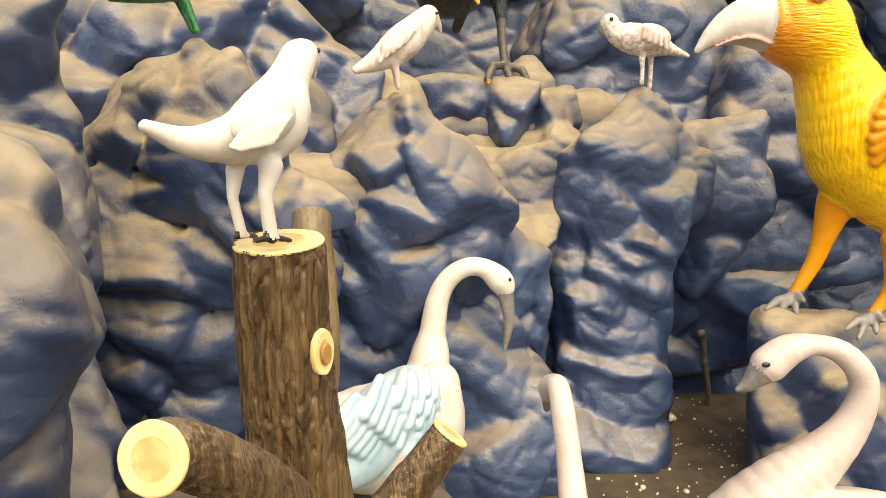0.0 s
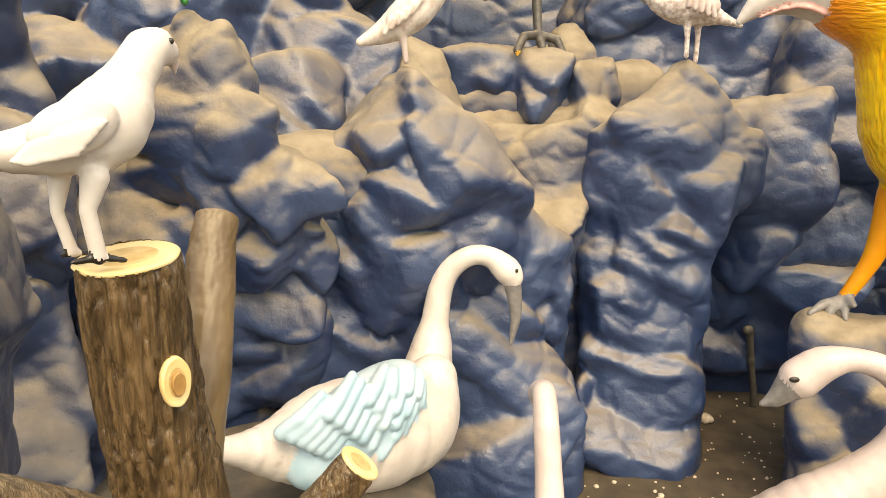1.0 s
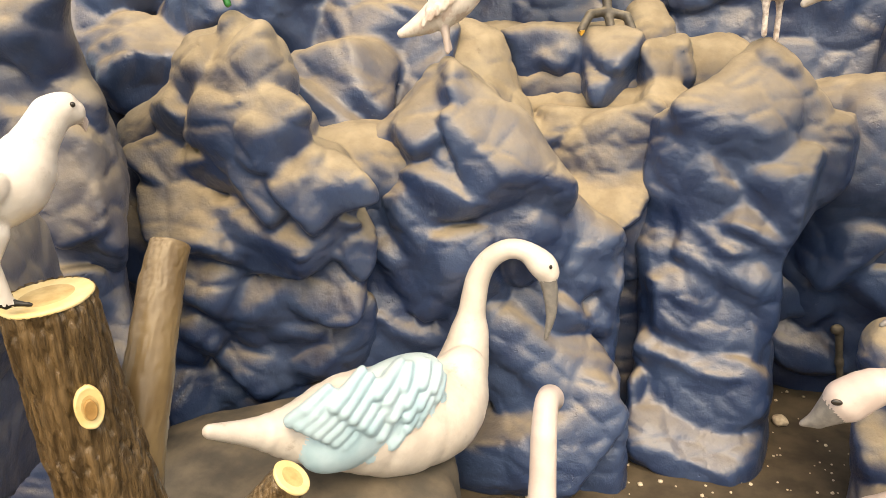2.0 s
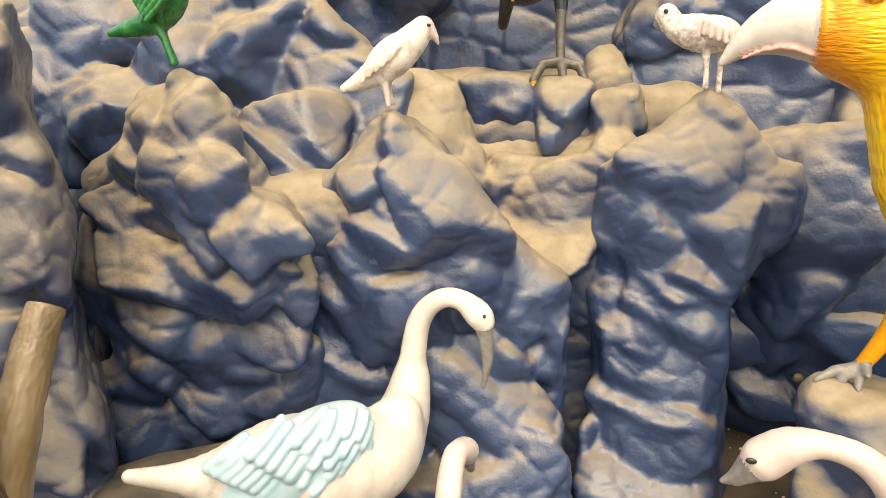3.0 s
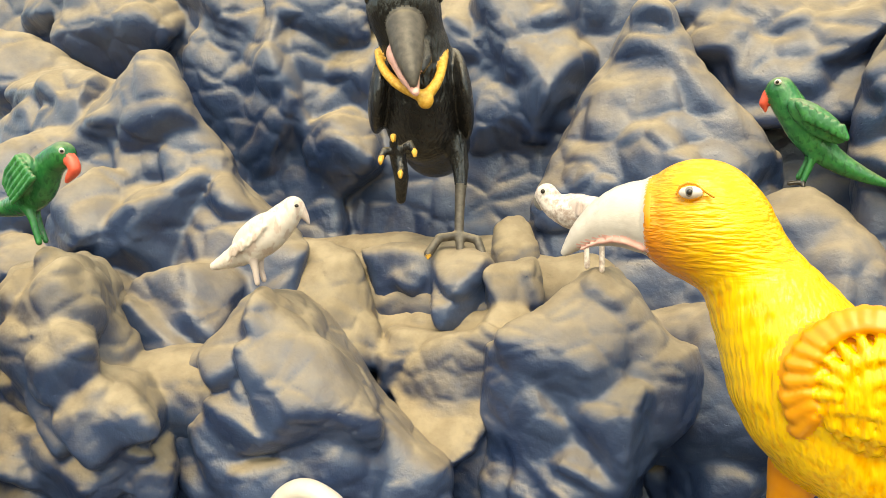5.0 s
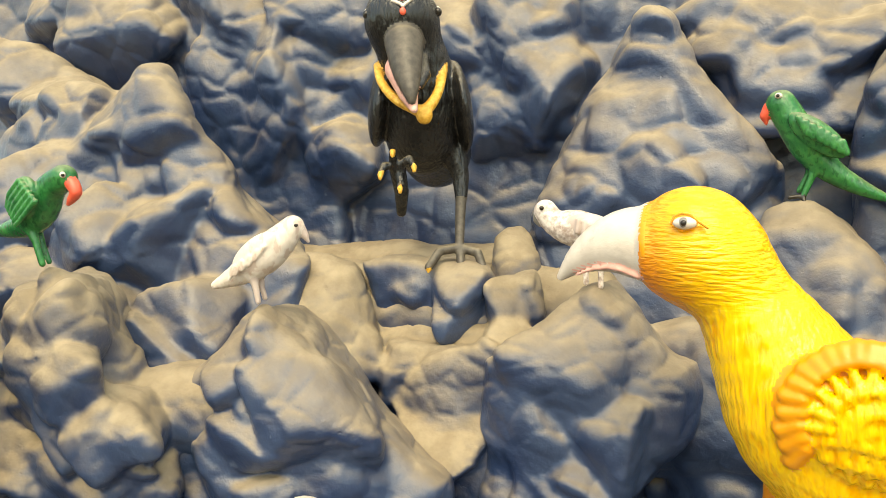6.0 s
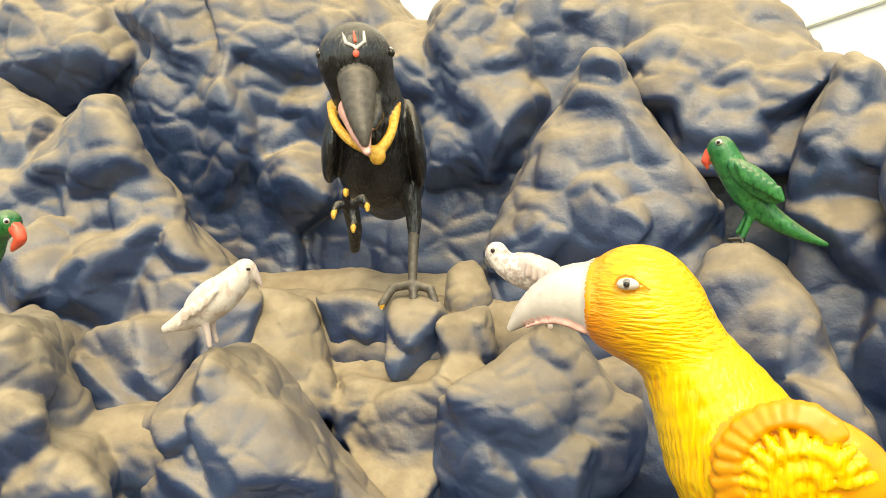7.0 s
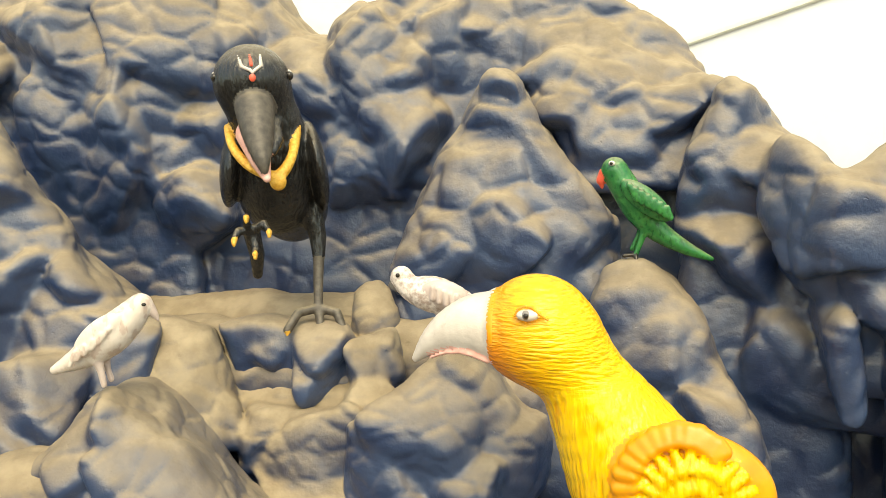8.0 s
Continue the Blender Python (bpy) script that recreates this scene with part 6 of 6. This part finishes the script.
ibis.chain([(-0.151, 1.827, 0.722, 0.0142), (-0.175, 1.766, 0.681, 0.0201), (-0.189, 1.735, 0.658, 0.0215)], 1, melt=0.001)
ibis.chain([(-0.135, 1.838, 0.701, 0.0142), (-0.159, 1.783, 0.657, 0.0203), (-0.173, 1.754, 0.633, 0.0217)], 1, melt=0.001)
ibis.chain([(-0.119, 1.853, 0.678, 0.0143), (-0.144, 1.802, 0.632, 0.0205), (-0.158, 1.776, 0.606, 0.0219)], 1, melt=0.001)
ibis.chain([(-0.104, 1.869, 0.654, 0.0145), (-0.130, 1.823, 0.604, 0.0207), (-0.144, 1.800, 0.577, 0.0222)], 1, melt=0.001)
ibis.chain([(-0.090, 1.888, 0.627, 0.0146), (-0.117, 1.846, 0.575, 0.0210), (-0.130, 1.826, 0.546, 0.0225)], 1, melt=0.001)
ibis.chain([(-0.077, 1.909, 0.599, 0.0148), (-0.104, 1.873, 0.543, 0.0213), (-0.118, 1.856, 0.512, 0.0229)], 1, melt=0.001)
ibis.chain([(-0.065, 1.933, 0.569, 0.0150), (-0.092, 1.902, 0.509, 0.0216), (-0.107, 1.890, 0.474, 0.0233)], 1, melt=0.001)
ibis.chain([(-0.053, 1.959, 0.536, 0.0152), (-0.082, 1.935, 0.472, 0.0220), (-0.098, 1.930, 0.431, 0.0238)], 1, melt=0.001)
ibis.chain([(-0.043, 1.989, 0.501, 0.0154), (-0.073, 1.974, 0.429, 0.0225), (-0.097, 1.989, 0.373, 0.0246)], 1, melt=0.001)
ibis.chain([(-0.114, 1.950, 0.710, 0.0149), (-0.121, 1.857, 0.691, 0.0207), (-0.130, 1.817, 0.678, 0.0220)], 1, melt=0.001)
ibis.chain([(-0.095, 1.954, 0.694, 0.0149), (-0.104, 1.874, 0.665, 0.0209), (-0.112, 1.838, 0.648, 0.0222)], 1, melt=0.001)
ibis.chain([(-0.078, 1.964, 0.674, 0.0149), (-0.089, 1.894, 0.637, 0.0211), (-0.096, 1.863, 0.615, 0.0225)], 1, melt=0.001)
ibis.chain([(-0.063, 1.977, 0.651, 0.0150), (-0.074, 1.916, 0.606, 0.0214), (-0.080, 1.891, 0.579, 0.0229)], 1, melt=0.001)
ibis.chain([(-0.050, 1.994, 0.626, 0.0152), (-0.060, 1.942, 0.574, 0.0216), (-0.066, 1.923, 0.539, 0.0233)], 1, melt=0.001)
ibis.chain([(-0.037, 2.013, 0.600, 0.0153), (-0.048, 1.971, 0.538, 0.0220), (-0.053, 1.960, 0.496, 0.0237)], 1, melt=0.001)
ibis.chain([(-0.025, 2.035, 0.571, 0.0155), (-0.036, 2.004, 0.499, 0.0224), (-0.042, 2.005, 0.446, 0.0243)], 1, melt=0.001)
ibis.chain([(-0.015, 2.061, 0.540, 0.0157), (-0.026, 2.044, 0.455, 0.0228), (-0.040, 2.074, 0.378, 0.0252)], 1, melt=0.001)
ibis.chain([(-0.075, 2.150, 0.450, 0.135), (-0.060, 2.270, 0.455, 0.110), (-0.056, 2.360, 0.510, 0.078), (-0.045, 2.390, 0.600, 0.052)], 0, melt=0.06)
_wing = Euler((0, radians(-17), radians(56))).to_matrix()


def on_wing(a, c, r):
    """A point of the ibis's wing, by shares of its half length and half height."""
    p = Vector((-0.174, 1.895, 0.574)) + _wing @ Vector((a * 0.2463, -0.09 * math.sqrt(max(1 - a * a - c * c, 0.02)), c * 0.1231))
    return (*p, r)


for ring, count, reach in ((0.93, 9, 0.26), (0.66, 7, 0.26), (0.42, 5, 0.22)):
    for k in range(count):
        th = radians(95 - 165 * k / (count - 1))
        a, c = ring * math.cos(th), ring * math.sin(th)
        ibis.chain([on_wing(a, c, 0.012), on_wing(a - 0.55 * reach, c - 0.4 * reach, 0.018), on_wing(a - reach, c - 0.75 * reach, 0.021)], 1, melt=0.001)
ibis.chain([(-0.123, 2.390, 0.362, 0.1189), (-0.071, 2.390, 0.473, 0.0723), (-0.044, 2.390, 0.599, 0.0512), (-0.030, 2.390, 0.729, 0.0444), (-0.009, 2.390, 0.834, 0.0399), (0.034, 2.390, 0.899, 0.0355), (0.093, 2.390, 0.932, 0.0332), (0.151, 2.390, 0.925, 0.0348), (0.200, 2.390, 0.887, 0.0457), (0.219, 2.390, 0.862, 0.0384)], 0, melt=0.07)
ibis.chain([(0.221, 2.390, 0.839, 0.0294), (0.232, 2.390, 0.781, 0.0240), (0.235, 2.390, 0.711, 0.0168), (0.220, 2.390, 0.626, 0.0076)], 2, melt=0.004)
ibis.bead(0.2351, 2.3540, 0.8942, 0.0054, 0.0060, 0.0072, 0, 3)
swan = Form(0.03)
swan.chain([(1.071, 2.220, 0.635, 0.0593), (1.128, 2.220, 0.682, 0.0517), (1.209, 2.220, 0.701, 0.0350), (1.304, 2.220, 0.674, 0.0388), (1.376, 2.220, 0.600, 0.0446), (1.390, 2.220, 0.509, 0.0487), (1.348, 2.220, 0.395, 0.0624), (1.251, 2.220, 0.278, 0.0878), (1.146, 2.220, 0.174, 0.1193), (1.061, 2.220, 0.040, 0.1652)], 0)
swan.chain([(1.043, 2.220, 0.604, 0.0446), (1.009, 2.220, 0.565, 0.0261), (0.971, 2.220, 0.545, 0.0093)], 1, melt=0.006)
swan.lump(1.398, 2.220, -0.013, 0.3318, 0.2000, 0.1796, 0, 0, yaw=0, power=2)
swan.lump(1.284, 2.120, 0.175, 0.2030, 0.0600, 0.0554, 8, 0, melt=0.01, yaw=0, power=2)
swan.bead(1.0357, 2.1680, 0.6505, 0.0145, 0.0060, 0.0091, 0, 2)
swan_small = Form(0.03)
swan_small.chain([(0.312, 1.99, 0.615, 0.020), (0.314, 1.965, 0.655, 0.036), (0.318, 1.90, 0.690, 0.031), (0.320, 1.855, 0.695, 0.031), (0.326, 1.80, 0.64, 0.033),
                  (0.338, 1.73, 0.50, 0.036), (0.35, 1.62, 0.30, 0.055), (0.37, 1.45, 0.18, 0.12)])
swan_small.lump(0.38, 1.30, 0.16, 0.17, 0.30, 0.15, power=2)
swan_small.chain([(0.312, 1.985, 0.61, 0.02), (0.312, 2.01, 0.57, 0.012)], 1, 0.005)

yellow_bird.moved(drawn_in, 0.955)
pigeon.moved(lambda p: np.array((p[0] - 0.006, p[1] + 0.3 * max(p[2] - 1.38, 0.0), p[2])), 1.0)
ibis.moved(lambda p: np.array(p[:3]) + np.array((-0.004, 0.035, -0.016)) * min(max((p[2] - 0.36) / 0.5, 0.0), 1.0) * (p[1] > 2.3), 1.0)

for form, name, label, kind, mats, step in (
        (yellow_bird, "bird_statue", "large golden yellow bird statue with a cream beak on a rock", "bird statue", [YELLOW, WHITE, ORANGE, GREY, WHITE, EYE_DARK, PINK], 0.0065),
        (crow, "crow_statue", "glossy black crow statue with a gold garland, one claw raised", "crow statue", [BLACK, DUSKY, GOLD, PINK, WHITE, RED, EYE_DARK], 0.006),
        (white_dove, "dove_statue", "cream white dove statue perched on a rock peak", "dove statue", [PLUME, PEARL, EYE_DARK], 0.0042),
        (speckled_dove, "dove_statue", "speckled cream dove statue perched on a pillar peak", "dove statue", [SPECKLED, PEARL, GREY, EYE_DARK], 0.0042),
        (green_parrot, "parrot_statue", "green parrot statue with a red beak looking down from a peak", "parrot statue", [GREEN, RED, WHITE, EYE_DARK], 0.0042),
        (green_parrot_b, "parrot_statue", "green parrot statue with a long tail on a dusty peak", "parrot statue", [GREEN, RED, WHITE, EYE_DARK], 0.005),
        (pigeon, "pigeon_statue", "chipped white pigeon statue standing on the tree stump", "pigeon statue", [WHITE, PEARL, EYE_DARK], 0.003),
        (ibis, "ibis_statue", "white ibis statue with pale blue wings and a long grey beak", "ibis statue", [WHITE, PALE_BLUE, GREY, EYE_DARK], 0.0055),
        (swan, "swan_statue", "pale pinkish white swan statue with a curved neck and grey beak", "swan statue", [PEARL, GREY, EYE_DARK], 0.006),
        (swan_small, "swan_statue", "pale pinkish white swan statue with its head turned away", "swan statue", [PEARL, GREY], 0.006)):
    tagged(form.mesh(name, mats, step, cut=0.0, finish=relaxed), label, kind)


# ---- the shelf under the ibis, pebbles and litter on the floor ----
SHELF = plain_paint("dusty brown cement", (0.065, 0.056, 0.045), (0.15, 0.118, 0.082), 0.85, grain=8, bump=0.6)
PEBBLE = plain_paint("cream stone", (0.45, 0.36, 0.26), (0.65, 0.55, 0.42), 0.8, grain=60)
shelf = Form(0.02)
shelf.lump(-0.50, 1.95, 0.10, 0.46, 0.42, 0.24, 0, yaw=38, power=7)
shelf.lump(-0.25, 2.15, 0.12, 0.22, 0.25, 0.20, 0, yaw=30, power=5)
tagged(shelf.mesh("rock_shelf", [SHELF], 0.016, warp=0.008, cut=-0.02, finish=hewn(40, 0.2, 0.012)), "low brown dusty cement shelf under the ibis", "rock", kind="structure")


pipe = Form(0.006)
pipe.chain([(1.262, 3.35, 0.375, 0.020), (1.275, 3.36, 0.372, 0.022), (1.283, 3.36, 0.34, 0.016), (1.300, 3.36, 0.22, 0.014), (1.322, 3.36, 0.10, 0.014), (1.335, 3.36, -0.01, 0.014)])
pipe.chain([(1.298, 3.36, 0.232, 0.018), (1.300, 3.36, 0.220, 0.018)])
tagged(pipe.mesh("water_pipe", [DUSKY], 0.004, cut=-0.01, finish=relaxed), "thin dark water pipe standing in the shaded rock recess", "pipe")


def pebble_shape(seed, r):
    bm = bmesh.new()
    bmesh.ops.create_icosphere(bm, subdivisions=2, radius=r)
    for v in bm.verts:
        n = v.co.normalized()
        v.co *= 1 + 0.35 * noise.noise(n * 1.7 + Vector((seed, 0, 0)))
        v.co.z *= 0.7
    me = bpy.data.meshes.new("pebble")
    bm.to_mesh(me)
    bm.free()
    for f in me.polygons:
        f.use_smooth = True
    me.materials.append(PEBBLE)
    return me


def pebbles():
    """Cream gravel scattered over the earth."""
    rng = random.Random(5)
    verts, faces = [], []
    base = [pebble_shape(k * 3.1, 1.0) for k in range(4)]
    for _ in range(420):
        x, y = rng.uniform(0.1, 1.45), rng.uniform(1.5, 3.6)
        r = rng.choice((0.003, 0.004, 0.004, 0.005, 0.007))
        src = rng.choice(base)
        a, o = rng.uniform(0, 6.28), len(verts)
        for v in src.vertices:
            verts.append((x + r * (v.co.x * math.cos(a) - v.co.y * math.sin(a)), y + r * (v.co.x * math.sin(a) + v.co.y * math.cos(a)), r * (v.co.z + 0.35)))
        faces += [tuple(i + o for i in f.vertices) for f in src.polygons]
    me = bpy.data.meshes.new("gravel")
    me.from_pydata(verts, [], faces)
    me.materials.append(PEBBLE)
    tagged(new("gravel", me), "cream white gravel grains scattered on brown earth", "gravel", kind="stuff")
    for i, (x, y, r) in enumerate(((1.075, 3.17, 0.032), (0.78, 2.55, 0.012), (0.94, 2.52, 0.013), (0.55, 2.58, 0.010), (0.62, 2.62, 0.009), (0.86, 2.75, 0.009))):
        ob = new("pebble", pebble_shape(i * 2.3 + 1, r))
        ob.location = (x, y, r * 0.55)
        tagged(ob, "rough cream pebble lying on the brown earth floor", "pebble", "pebbles on the floor")


pebbles()
